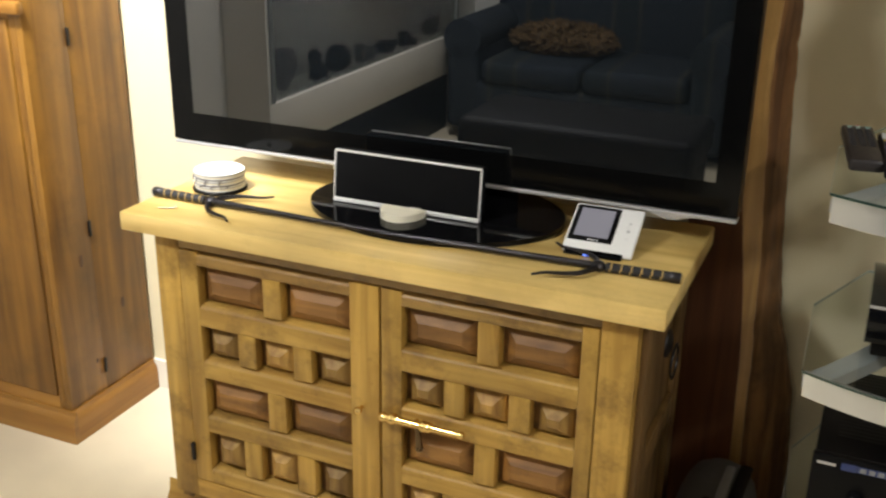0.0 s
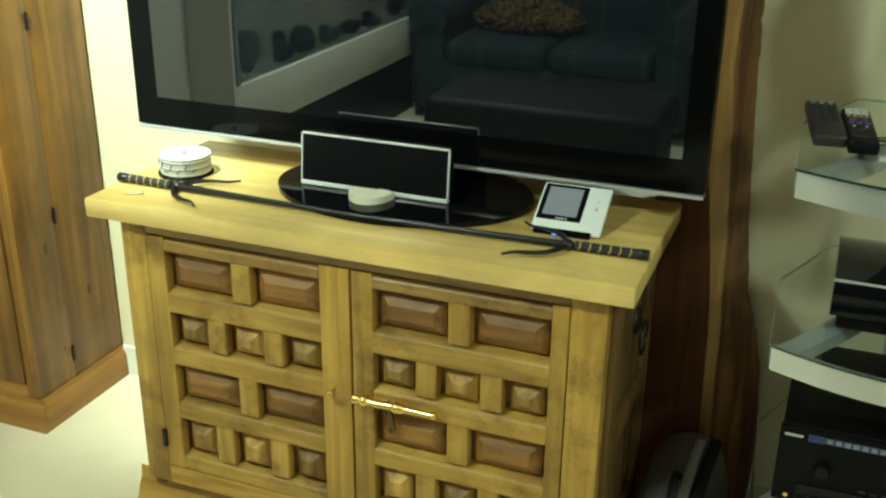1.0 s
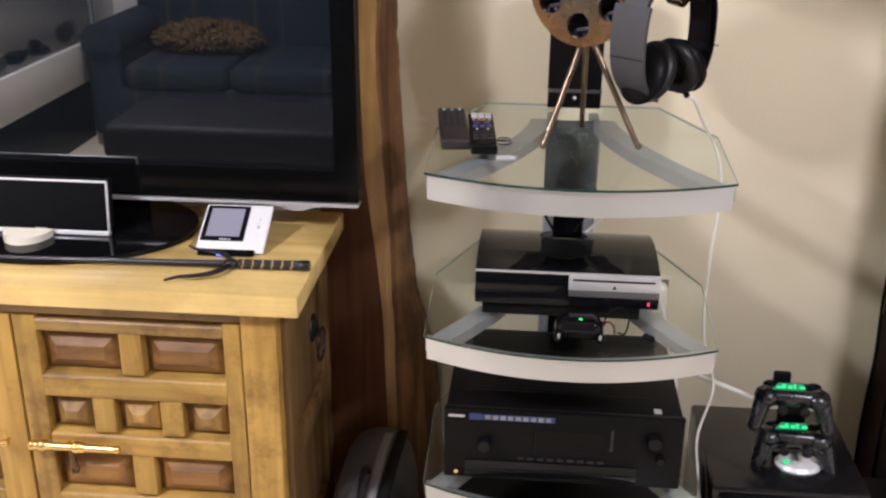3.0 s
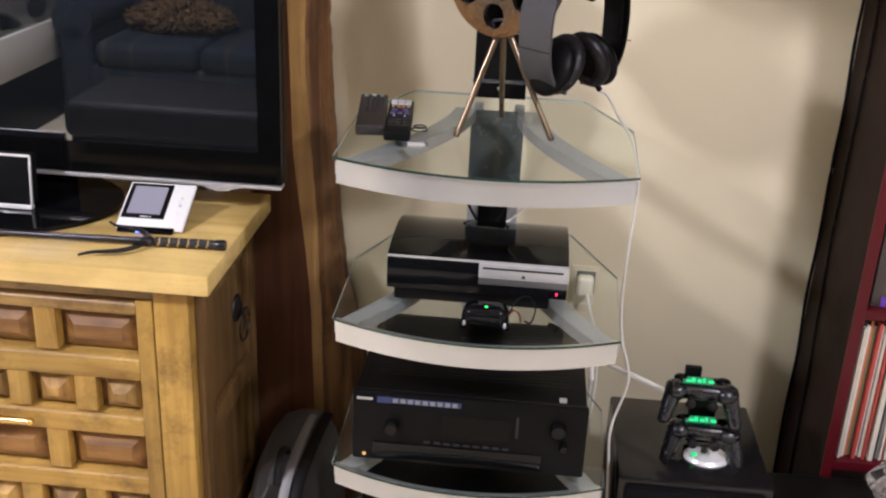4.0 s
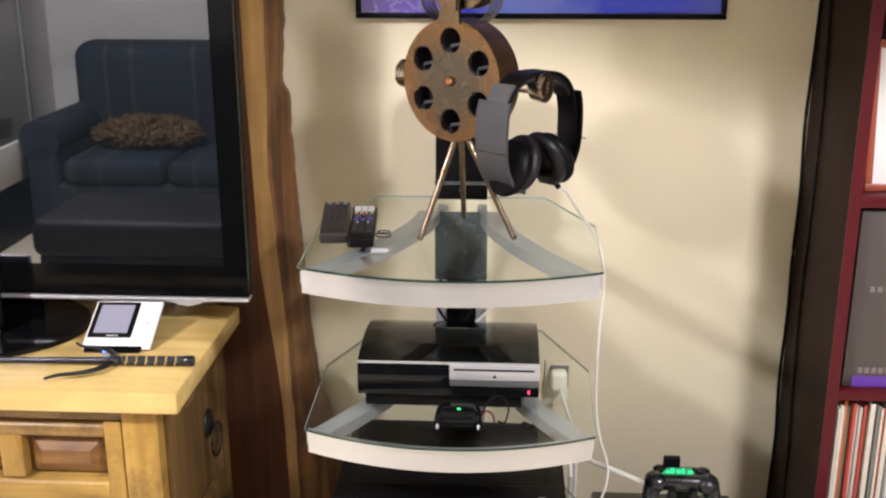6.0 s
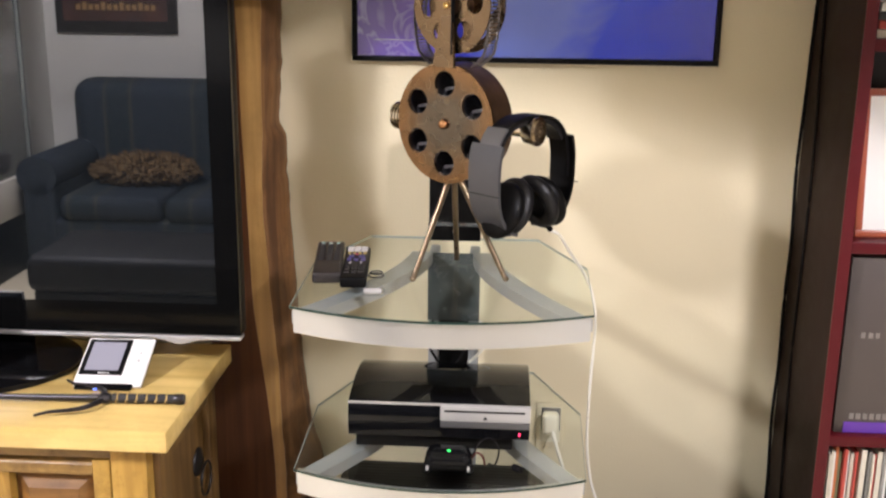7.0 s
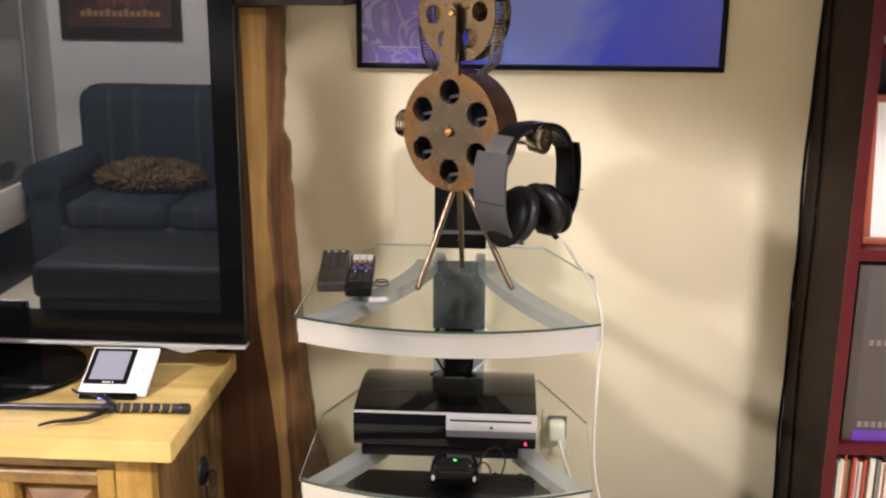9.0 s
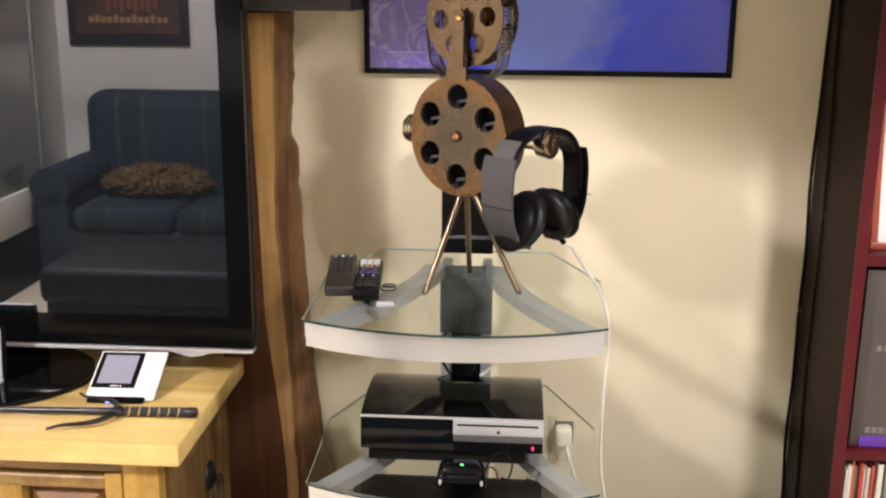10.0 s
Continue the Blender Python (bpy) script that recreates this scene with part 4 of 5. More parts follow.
def wireless_hub():
    c = (0.312, 1.965, 0.752)
    t = thing("wireless_receiver", c, "small domed glossy black receiver with a green light", "wireless receiver")
    b = box(B(), c[0] - 0.040, c[0] + 0.040, c[1] - 0.022, c[1] + 0.026, c[2] + 0.003, c[2] + 0.042, 0.0165, 6)
    for v in b.verts:
        v.co.x = c[0] + (v.co.x - c[0]) * (1.14 - 5.5 * (v.co.z - c[2]))
    part("shell", b, BLACK_GLOSS, t, angle=60)
    for sd in (-1, 1):
        part("foot", ball(B(), (c[0] + sd * 0.036, c[1] - 0.014, c[2] + 0.0085), (0.0085, 0.012, 0.0083), 20, 12), BLACK_GLOSS, t)
        # silver bead added where the shell would catch a white highlight
        part("glint_bead", ball(B(), (c[0] + sd * 0.035, c[1] - 0.0255, c[2] + 0.0150), (0.0026, 0.0030, 0.0052), 14, 10), SILVER, t, "small silver bead standing in for a lamp reflection")
    part("light", ball(B(), (c[0] + 0.001, c[1] - 0.010, c[2] + 0.0402), (0.0032, 0.0018, 0.0024), 12, 8), LED_GREEN, t, "green light")


DARK_KEY = material("dark rubber key", (0.022, 0.020, 0.020), 0.55, vary=0.2, spec=0.3)
DISPLAY = material("dark display window", (0.002, 0.002, 0.002), 0.12, vary=0.05, spec=0.15)


def av_receiver():
    t = thing("av_receiver", (0.297, 2.14, 0.452), "wide black audio receiver with knobs and badges", "audio receiver")
    x0, x1, y0, y1, z0, z1 = 0.082, 0.508, 1.957, 2.29, 0.466, 0.608
    part("case", bevelled(box(B(), x0 + 0.003, x1 - 0.003, y0 + 0.015, y1, z0, z1 - 0.004), 0.003), BLACK, t)
    part("front_panel", bevelled(box(B(), x0, x1, y0, y0 + 0.015, z0 - 0.004, z1 - 0.002), 0.004), BLACK, t, "black front panel")
    part("display", box(B(), 0.245, 0.372, y0 - 0.001, y0 + 0.002, 0.528, 0.570), DISPLAY, t)
    part("door", bevelled(box(B(), 0.120, 0.430, y0 - 0.0025, y0, 0.470, 0.503), 0.001), BLACK_GLOSS, t)
    part("divider", box(B(), 0.380, 0.385, y0 - 0.0015, y0, 0.535, 0.578), DARK_KEY, t)
    for k in range(20):
        part("vent_slot", box(B(), 0.115, 0.475, 2.03 + k * 0.0125, 2.036 + k * 0.0125, z1 - 0.006, z1 - 0.0038), BLACK, t)
    for x, z, r in ((0.155, 0.540, 0.013), (0.456, 0.563, 0.015), (0.468, 0.528, 0.008)):
        part("knob", lathe(B(), [(0, 0.018), (r * 0.80, 0.018), (r, 0.013), (r, 0), (0, 0)], (x, y0, z), Matrix.Rotation(radians(90), 4, "X"), 28), BLACK_GLOSS, t)
    part("label", box(B(), 0.090, 0.119, y0 - 0.001, y0, 0.589, 0.5935), SILVER, t)
    part("badge", box(B(), 0.127, 0.150, y0 - 0.0012, y0, 0.585, 0.598), STICKER_BLUE, t, "blue badge")
    strip = part("badge_strip", box(B(), 0.1505, 0.280, y0 - 0.001, y0, 0.586, 0.597), STICKER_BLUE, t, "blue sticker strip")
    for k in range(9):
        part("badge", box(B(), 0.156 + k * 0.0135, 0.165 + k * 0.0135, y0 - 0.0016, y0 - 0.001, 0.5875, 0.5955), STICKER, strip, "small printed badge")
    part("badge", box(B(), 0.455, 0.468, y0 + 0.020, y0 + 0.036, z1 - 0.0042, z1 - 0.0030), PALE_STICKER, t, "pale sticker on the lid")
    for k in range(9):
        part("button", box(B(), 0.215 + k * 0.018, 0.226 + k * 0.018, y0 - 0.004, y0, 0.5085, 0.512), DARK_KEY, t)
    part("jack", lathe(B(), [(0, 0.004), (0.004, 0.004), (0.005, 0), (0, 0)], (0.105, y0 - 0.001, 0.477), Matrix.Rotation(radians(90), 4, "X"), 16), BRASS, t)
    for x in (0.13, 0.46):
        for y in (2.00, 2.26):
            part("foot", cyl(B(), (x, y, 0.4525), (x, y, 0.468), 0.018, 0.018, 20), BLACK, t)
    t2 = thing("disc_player", (0.297, 2.14, 0.170), "low black disc player on the lowest glass shelf", "disc player")
    part("case", bevelled(box(B(), 0.085, 0.510, 1.99, 2.32, 0.180, 0.31), 0.003), BLACK, t2)
    part("front_panel", bevelled(box(B(), 0.083, 0.512, 1.978, 1.99, 0.177, 0.312), 0.003), BLACK_GLOSS, t2)
    part("tray", box(B(), 0.22, 0.37, 1.976, 1.979, 0.255, 0.28), BLACK, t2)
    for x in (0.12, 0.475):
        for y in (2.02, 2.28):
            part("foot", cyl(B(), (x, y, 0.170), (x, y, 0.181), 0.016, 0.016, 20), BLACK, t2)


game_console()
wireless_hub()
av_receiver()


# ---- on the top glass ----
def remote(base, turn, length, width, label, rows, shell):
    t = thing("remote_control", base, label, "remote control", "remote controls", turn=turn)
    part("shell", box(B(), -width / 2, width / 2, -length / 2, length / 2, 0.001, 0.021, 0.005, 3), shell, t, own=True)
    for mat, y, n, w, d in rows:
        for k in range(n):
            x = (k - (n - 1) / 2) * (width * 0.84 / n)
            part("key", box(B(), x - w / 2, x + w / 2, y - d / 2, y + d / 2, 0.0205, 0.0232, 0.0008, 1), mat, t, own=True)


PALE_KEY = material("pale rubber key", (0.50, 0.49, 0.47), 0.6, vary=0.15, scale=200)
BROWN_KEY = material("brown-black plastic", (0.016, 0.012, 0.011), 0.45, vary=0.2, scale=30)
remote((0.0745, 2.182, 1.048), 7, 0.225, 0.052, "slim brown-black remote control with fine keys", [
    (RED_KEY, 0.102, 1, 0.005, 0.005), (CYAN_KEY, 0.094, 3, 0.007, 0.005)] + [(DARK_KEY, 0.075 - 0.016 * k, 3, 0.010, 0.008) for k in range(7)], BROWN_KEY)
remote((0.1285, 2.153, 1.048), 5, 0.215, 0.046, "black remote control with white and coloured keys", [
    (PALE_KEY, 0.082, 3, 0.0115, 0.032), (YELLOW, 0.0525, 4, 0.006, 0.007), (RED_KEY, 0.045, 1, 0.006, 0.007), (VIOLET_KEY, 0.030, 2, 0.010, 0.012), (VIOLET_KEY, 0.008, 3, 0.009, 0.014),
    (LETTER, -0.012, 2, 0.004, 0.006)] + [(DARK_KEY, -0.034 - 0.02 * k, 3, 0.010, 0.008) for k in range(3)], BLACK)


def small_bits():
    t = thing("lighter", (0.176, 2.022, 1.047), "small pale plastic tube lying on the glass", "plastic tube", turn=6)
    part("tube", cyl(B(), (-0.016, 0, 0.006), (0.014, 0, 0.006), 0.0055, 0.0055, 16), SILVER, t, own=True)
    part("cap", cyl(B(), (0.014, 0, 0.006), (0.019, 0, 0.006), 0.005, 0.004, 16), FROSTED, t, own=True)
    t = thing("key_ring", (0.176, 2.13, 1.047), "small dark key ring beside the remotes", "key ring")
    b = B()
    tube(b, [(0.168 + 0.014 * math.cos(a), 2.13 + 0.014 * math.sin(a), 1.0495) for a in np.linspace(0, 2 * math.pi, 15)], 0.0015, 6, 2)
    tube(b, [(0.168 + 0.011 * math.cos(a), 2.138 + 0.011 * math.sin(a), 1.0525) for a in np.linspace(0, 2 * math.pi, 15)], 0.0015, 6, 2)
    part("ring", b, STEEL_DARK, t)


small_bits()


# ---- bronze film camera sculpture ----
def disc_with_holes(r, hole_r, hole_at, n_holes, y0, y1, phase=0.0, seg=96):
    """A disc in the x-z plane with round holes cut through, centred on the origin."""
    me = bpy.data.meshes.new("blank")
    b = cyl(B(), (0, y0, 0), (0, y1, 0), r, r, seg)
    b.to_mesh(me)
    b.free()
    ob = new("blank", me)
    cut = B()
    for k in range(n_holes):
        a = phase + 2 * math.pi * k / n_holes
        x, z = hole_at * math.sin(a), hole_at * math.cos(a)
        cyl(cut, (x, y0 - 0.02, z), (x, y1 + 0.02, z), hole_r, hole_r, 32)
    cm = bpy.data.meshes.new("cutter")
    cut.to_mesh(cm)
    cut.free()
    co = new("cutter", cm)
    md = ob.modifiers.new("cut", "BOOLEAN")
    md.object, md.operation, md.solver = co, "DIFFERENCE", "EXACT"
    deps = bpy.context.evaluated_depsgraph_get()
    got = bpy.data.meshes.new_from_object(ob.evaluated_get(deps))
    bpy.data.objects.remove(ob)
    bpy.data.objects.remove(co)
    out = B()
    out.from_mesh(got)
    bpy.data.meshes.remove(got)
    return out


def film_camera():
    # own axes: the reels face -y, x to the right, z up from the glass
    t = thing("film_camera_sculpture", (0.305, 2.165, 1.0475), "bronze metal film camera sculpture on three legs", "sculpture", turn=-35)
    zc, r = 0.278, 0.105
    def at(bm, x, y, z):
        bmesh.ops.translate(bm, verts=bm.verts, vec=(x, y, z))
        return bm
    part("front_plate", at(disc_with_holes(r, 0.0222, 0.0695, 6, -0.030, -0.024, 0.0), 0, 0, zc), TONED_BRONZE, t, "bronze disc with six round holes", own=True)
    b = B()
    lathe(b, [(r - 0.001, -0.024), (r - 0.001, 0.030), (0, 0.030), (0, 0.027), (r - 0.004, 0.027), (r - 0.004, -0.024), (r - 0.001, -0.024)], (0, 0, zc), Matrix.Rotation(radians(-90), 4, "X"), 96)
    part("drum", b, BRONZE_DARK, t, "mottled dark bronze drum", own=True)
    for k in range(6):
        a = 2 * math.pi * k / 6
        x, z = 0.0695 * math.sin(a), zc + 0.0695 * math.cos(a)
        b = B()
        lathe(b, [(0.0222, -0.024), (0.0222, 0.012), (0, 0.012), (0, 0.010), (0.0207, 0.010), (0.0207, -0.024), (0.0222, -0.024)], (x, 0, z), Matrix.Rotation(radians(-90), 4, "X"), 28)
        cup = part("cup", b, CUP, t, own=True)
        # added bar that imitates the bright reflection low in each cup
        b = box(B(), -0.0165, 0.0165, -0.0020, 0.0020, -0.0024, 0.0024, 0.0008)
        bmesh.ops.transform(b, matrix=Matrix.Translation((x, -0.006, z - 0.0085)) @ Matrix.Rotation(radians(-12), 4, "Y"), verts=b.verts)
        part("glint_bar", b, SILVER_DIM, cup, "pale bar standing in for a reflection in the hole", own=True)
    part("hub", ball(B(), (0, -0.033, zc), (0.009, 0.008, 0.009), 20, 12), COPPER, t, own=True)
    for s, out in ((-1, 0.0), (1, 0.046)):
        b = B()
        x = s * (r + out)
        cyl(b, (s * (r - 0.01), 0.0, zc + 0.001), (x + s * 0.012, 0.0, zc + 0.001), 0.013)
        for k in range(4):
            cyl(b, (x + s * (0.004 + 0.006 * k), 0.0, zc + 0.001), (x + s * (0.0085 + 0.006 * k), 0.0, zc + 0.001), 0.022 + 0.001 * k, 0.022 + 0.001 * k, 28)
        end = x + s * 0.027
        for rr in (0.019, 0.013, 0.007):
            lathe(b, [(rr, -0.001), (rr, 0.003), (rr - 0.0035, 0.003), (rr - 0.0035, -0.001)], (end, 0, zc + 0.001), Matrix.Rotation(radians(90 * s), 4, "Y"), 24)
        part("lens", b, LENS_METAL, t, "ribbed lens barrel", own=True)
    # upper reel between two holed discs
    zu, ru = 0.480, 0.082
    for y in (-0.022, 0.020):
        part("reel_disc", at(disc_with_holes(ru, 0.0165, 0.050, 6, y, y + 0.003, 0.45), 0.006, 0, zu), BRONZE, t, "holed bronze reel disc", own=True)
    part("reel_core", cyl(B(), (0.006, -0.022, zu), (0.006, 0.022, zu), 0.018, 0.018, 24), BRONZE_DARK, t, own=True)
    part("reel_pin", ball(B(), (0.006, -0.036, zu), (0.006, 0.006, 0.006), 16, 10), BRASS, t, own=True)
    b = B()
    arm = [(-0.024, zc + 0.098), (0.022, zc + 0.098), (0.017, zu + 0.004), (0.006, zu + 0.016), (-0.005, zu + 0.004)]
    prism(b, arm, -0.034, -0.028, Matrix(((1, 0, 0, 0), (0, 0, 1, 0), (0, 1, 0, 0), (0, 0, 0, 1))))
    part("arm", bevelled(b, 0.001), BRONZE, t, "upright bronze arm", own=True)
    part("arm_slot", box(B(), 0.0155, 0.0185, -0.0352, -0.027, zc + 0.12, zu + 0.010), BLACK, t, own=True)
    for s in (-1, 1):
        b = B()
        line = smooth_path([(s * 0.078, 0, zu + 0.02), (s * 0.080, 0, zu - 0.03), (s * 0.072, 0, zu - 0.075), (s * 0.060, 0, zc + 0.112), (s * 0.046, 0, zc + 0.100)], 8)
        for p, q in zip(line, line[1:]):
            for ya, yb in ((-0.018, -0.012), (0.012, 0.018)):
                b.faces.new([b.verts.new(v) for v in ((p.x, ya, p.z), (p.x, yb, p.z), (q.x, yb, q.z), (q.x, ya, q.z))])
            mid = p.lerp(q, 0.5)
            b.faces.new([b.verts.new(v) for v in ((p.x, -0.012, p.z), (p.x, 0.012, p.z), (mid.x, 0.012, mid.z), (mid.x, -0.012, mid.z))])
        film = part("film_strip", b, FILM, t, "perforated metal film strip", own=True)
        so = film.modifiers.new("thick", "SOLIDIFY")
        so.thickness = 0.001
    # legs, in the world's directions turned into own axes
    back = Matrix.Rotation(radians(35), 4, "Z")
    for x, y in ((-0.068, -0.062), (0.098, -0.046), (0.004, 0.088)):
        foot = back @ Vector((x, y, 0.0))
        head = back @ Vector((x * 0.10, y * 0.10, 0))
        b = cyl(B(), (foot.x, foot.y, 0.003), (head.x, head.y, zc - 0.098), 0.0048, 0.0055, 16)
        ball(b, (foot.x, foot.y, 0.0055), 0.0055, 12, 8)
        part("leg", b, BRONZE_LEG, t, "slim brass leg", own=True)


def toned_bronze():
    """Bronze that is greyer round the hub and warmer brown towards the rim."""
    mt = material("toned bronze disc", (0.14, 0.098, 0.055), 0.27, 0.95, vary=0.3, scale=8, bump=0.02, bump_scale=50, rough_vary=0.1)
    n, l = mt.node_tree.nodes, mt.node_tree.links
    b = n["Principled BSDF"]
    base = b.inputs["Base Color"].links[0].from_socket
    tc, far_off, wob, add, ramp, mix = (n.new("ShaderNode" + k) for k in ("TexCoord", "VectorMath", "TexNoise", "Math", "ValToRGB", "Mix"))
    far_off.operation = "DISTANCE"
    far_off.inputs[1].default_value = (0, -0.030, 0.278)
    wob.inputs["Scale"].default_value = 14
    add.operation = "MULTIPLY_ADD"
    add.inputs[1].default_value = 0.05
    l.new(tc.outputs["Object"], far_off.inputs[0])
    l.new(tc.outputs["Object"], wob.inputs["Vector"])
    l.new(wob.outputs["Fac"], add.inputs[0])
    l.new(far_off.outputs["Value"], add.inputs[2])
    e = ramp.color_ramp.elements
    e[0].position, e[0].color = 0.065, (0.70, 0.80, 0.98, 1)
    e[1].position, e[1].color = 0.125, (1.22, 0.98, 0.74, 1)
    l.new(add.outputs[0], ramp.inputs[0])
    mix.data_type, mix.blend_type = "RGBA", "MULTIPLY"
    mix.inputs[0].default_value = 1
    l.new(base, mix.inputs[6])
    l.new(ramp.outputs[0], mix.inputs[7])
    l.new(mix.outputs[2], b.inputs["Base Color"])
    return mt


TONED_BRONZE = toned_bronze()
COPPER = material("dull copper", (0.46, 0.23, 0.10), 0.22, 1.0, vary=0.15, scale=60)
LENS_METAL = material("bright ribbed bronze", (0.50, 0.44, 0.34), 0.2, 1.0, vary=0.2, scale=30)
CUP = material("dark blued metal cup", (0.10, 0.098, 0.108), 0.22, 0.95, vary=0.3, scale=40)
FILM = material("pewter film strip", (0.13, 0.115, 0.11), 0.3, 0.9, vary=0.4, scale=60)
BRONZE_LEG = material("worn brass leg", (0.20, 0.15, 0.095), 0.3, 0.95, vary=0.12, scale=40)
film_camera()


HP_GREY = material("dark grey shell plastic", (0.046, 0.045, 0.047), 0.38, vary=0.08, scale=20)


# ---- headphones hung on the lens ----
def headphones():
    t = thing("headphones", (0.430, 2.078, 1.2550), "black and grey over-ear headphones hanging on the sculpture", "headphones", turn=48)
    def band(bm, r, w, thick, a0, a1, rx=1.0, n=40, drop=0.0, narrow=0.0):
        prev = None
        for k in range(n + 1):
            a = a0 + (a1 - a0) * k / n
            ring = []
            wk = w * (1 - narrow * (k / n) ** 3)
            for rr, y in ((r, -wk), (r, wk), (r - thick, wk), (r - thick, -wk)):
                sq = (abs(math.sin(a)) ** 2.6 + abs(math.cos(a)) ** 2.6) ** (-1 / 2.6)
                ring.append(bm.verts.new((rr * rx * sq * math.sin(a), y, rr * sq * math.cos(a) * 0.98 + drop)))
            if prev:
                for i in range(4):
                    bm.faces.new((prev[i], prev[(i + 1) % 4], ring[(i + 1) % 4], ring[i]))
            else:
                bm.faces.new(ring[::-1])
            prev = ring
        bm.faces.new(prev)
        return bm
    part("headband", bevelled(band(B(), 0.100, 0.019, 0.007, -1.75, 1.75, 0.96), 0.0015), BLACK, t, "curved black headband", own=True)
    part("padding", bevelled(band(B(), 0.0925, 0.016, 0.006, -1.0, 1.0, 0.96), 0.0025), LEATHER, t, "padded underside", own=True)
    part("top_plate", bevelled(band(B(), 0.1035, 0.0215, 0.004, -1.10, -0.72, 0.96), 0.001), SILVER_DIM, t, "bright metal joint", own=True)
    for s in (-1, 1):
        part("outer_shell", bevelled(band(B(), 0.1085, 0.034 if s < 0 else 0.026, 0.006, s * 1.04, s * 2.74, 0.96, narrow=0.3), 0.002), HP_GREY if s < 0 else BLACK, t, "smooth outer shell", own=True)
        tilt = Matrix.Rotation(radians(-s * 24), 4, "Y")
        b = ball(B(), (s * 0.056, 0, -0.058), (0.023, 0.043, 0.050), 24, 14, tilt)
        part("ear_cup", b, BLACK, t, own=True)
        part("seam", band(B(), 0.1089, 0.0335, 0.001, s * 1.80, s * 1.815, 0.96), BLACK, t, own=True)
        b = B()
        ctr = Vector((s * 0.034, 0, -0.056))
        pts = [ctr + (tilt @ Vector((0, 0.032 * math.cos(a), 0.040 * math.sin(a)))) for a in np.linspace(0, 2 * math.pi, 33)]
        rings = []
        for k, p in enumerate(pts[:-1]):
            a = 2 * math.pi * k / 32
            rad = tilt @ Vector((0, math.cos(a), math.sin(a)))
            ax = tilt @ Vector((1, 0, 0))
            rings.append([b.verts.new(p + rad * (0.012 * math.cos(c)) + ax * (0.013 * math.sin(c))) for c in np.linspace(0, 2 * math.pi, 12, endpoint=False)])
        for i in range(32):
            a, c = rings[i], rings[(i + 1) % 32]
            for j in range(12):
                b.faces.new((a[j], a[(j + 1) % 12], c[(j + 1) % 12], c[j]))
        part("ear_cushion", b, LEATHER, t, "soft black ear cushion", own=True)
    part("cable_plug", cyl(B(), (0.058, 0, -0.098), (0.070, -0.004, -0.112), 0.004, 0.005, 12), BLACK, t, own=True)


headphones()


def cord(name, pts, r, mat, label, n=8):
    t = thing(name, tuple(pts[0]), label, "cable")
    part("cord", tube(B(), pts, r, 8, n), mat, t)


cord("charging_cable", [(0.481, 2.128, 1.141), (0.496, 2.145, 1.130), (0.522, 2.200, 1.081), (0.553, 2.250, 1.029), (0.573, 2.270, 0.979), (0.582, 2.280, 0.913), (0.579, 2.290, 0.791), (0.578, 2.290, 0.670), (0.587, 2.280, 0.588), (0.606, 2.250, 0.512), (0.576, 2.200, 0.425), (0.571, 2.100, 0.368), (0.568, 1.985, 0.2), (0.57, 1.98, 0.02)], 0.0029, CORD_WHITE, "thin white charging cable hanging over the glass edge")
cord("power_cable", [(0.545, 2.47, 0.02), (0.545, 2.46, 0.30), (0.546, 2.42, 0.46), (0.556, 2.35, 0.512), (0.568, 2.30, 0.5186), (0.618, 2.25, 0.523), (0.665, 2.20, 0.527), (0.70, 2.18, 0.52)], 0.0052, CORD_WHITE, "white cable running to the controller charger")
for k, (x, dx) in enumerate(((0.275, -0.03), (0.305, 0.03), (0.325, 0.05))):
    cord("equipment_cable", [(x, 2.40, 0.90), (x + dx * 0.5, 2.38, 0.885), (x + dx, 2.36, 0.865), (x + dx * 0.8, 2.34, 0.84), (x, 2.335, 0.80)], 0.003, CORD_BLACK if k < 2 else CORD_WHITE, "loose cable behind the console")
cord("equipment_cable", [(0.352, 1.985, 0.770), (0.366, 1.995, 0.792), (0.384, 2.000, 0.797), (0.398, 1.995, 0.780), (0.392, 1.985, 0.7555), (0.380, 1.990, 0.7545)], 0.0016, CORD_BLACK, "thin black cable looping beside the small receiver")
cord("equipment_cable", [(0.350, 1.980, 0.765), (0.360, 1.975, 0.781), (0.371, 1.978, 0.772), (0.374, 1.985, 0.7545)], 0.0018, CORD_RED, "short red cable beside the small receiver")
cord("equipment_cable", [(0.424, 1.972, 0.7585), (0.430, 1.966, 0.759), (0.437, 1.960, 0.7585)], 0.0062, CORD_BLACK, "stubby black connector lying on the glass shelf")


cord("equipment_cable", [(0.534, 2.30, 0.585), (0.528, 2.28, 0.545), (0.532, 2.26, 0.50)], 0.0052, CORD_WHITE, "pale cable down the side of the rack")


cord("equipment_cable", [(0.388 + 0.026 * math.cos(a), 2.08 + 0.020 * math.sin(a), 0.770 + 0.012 * math.sin(a * 0.5)) for a in np.linspace(0.5, 7.6, 12)], 0.0016, CORD_WHITE, "small coil of thin pale cable beside the receiver", 3)


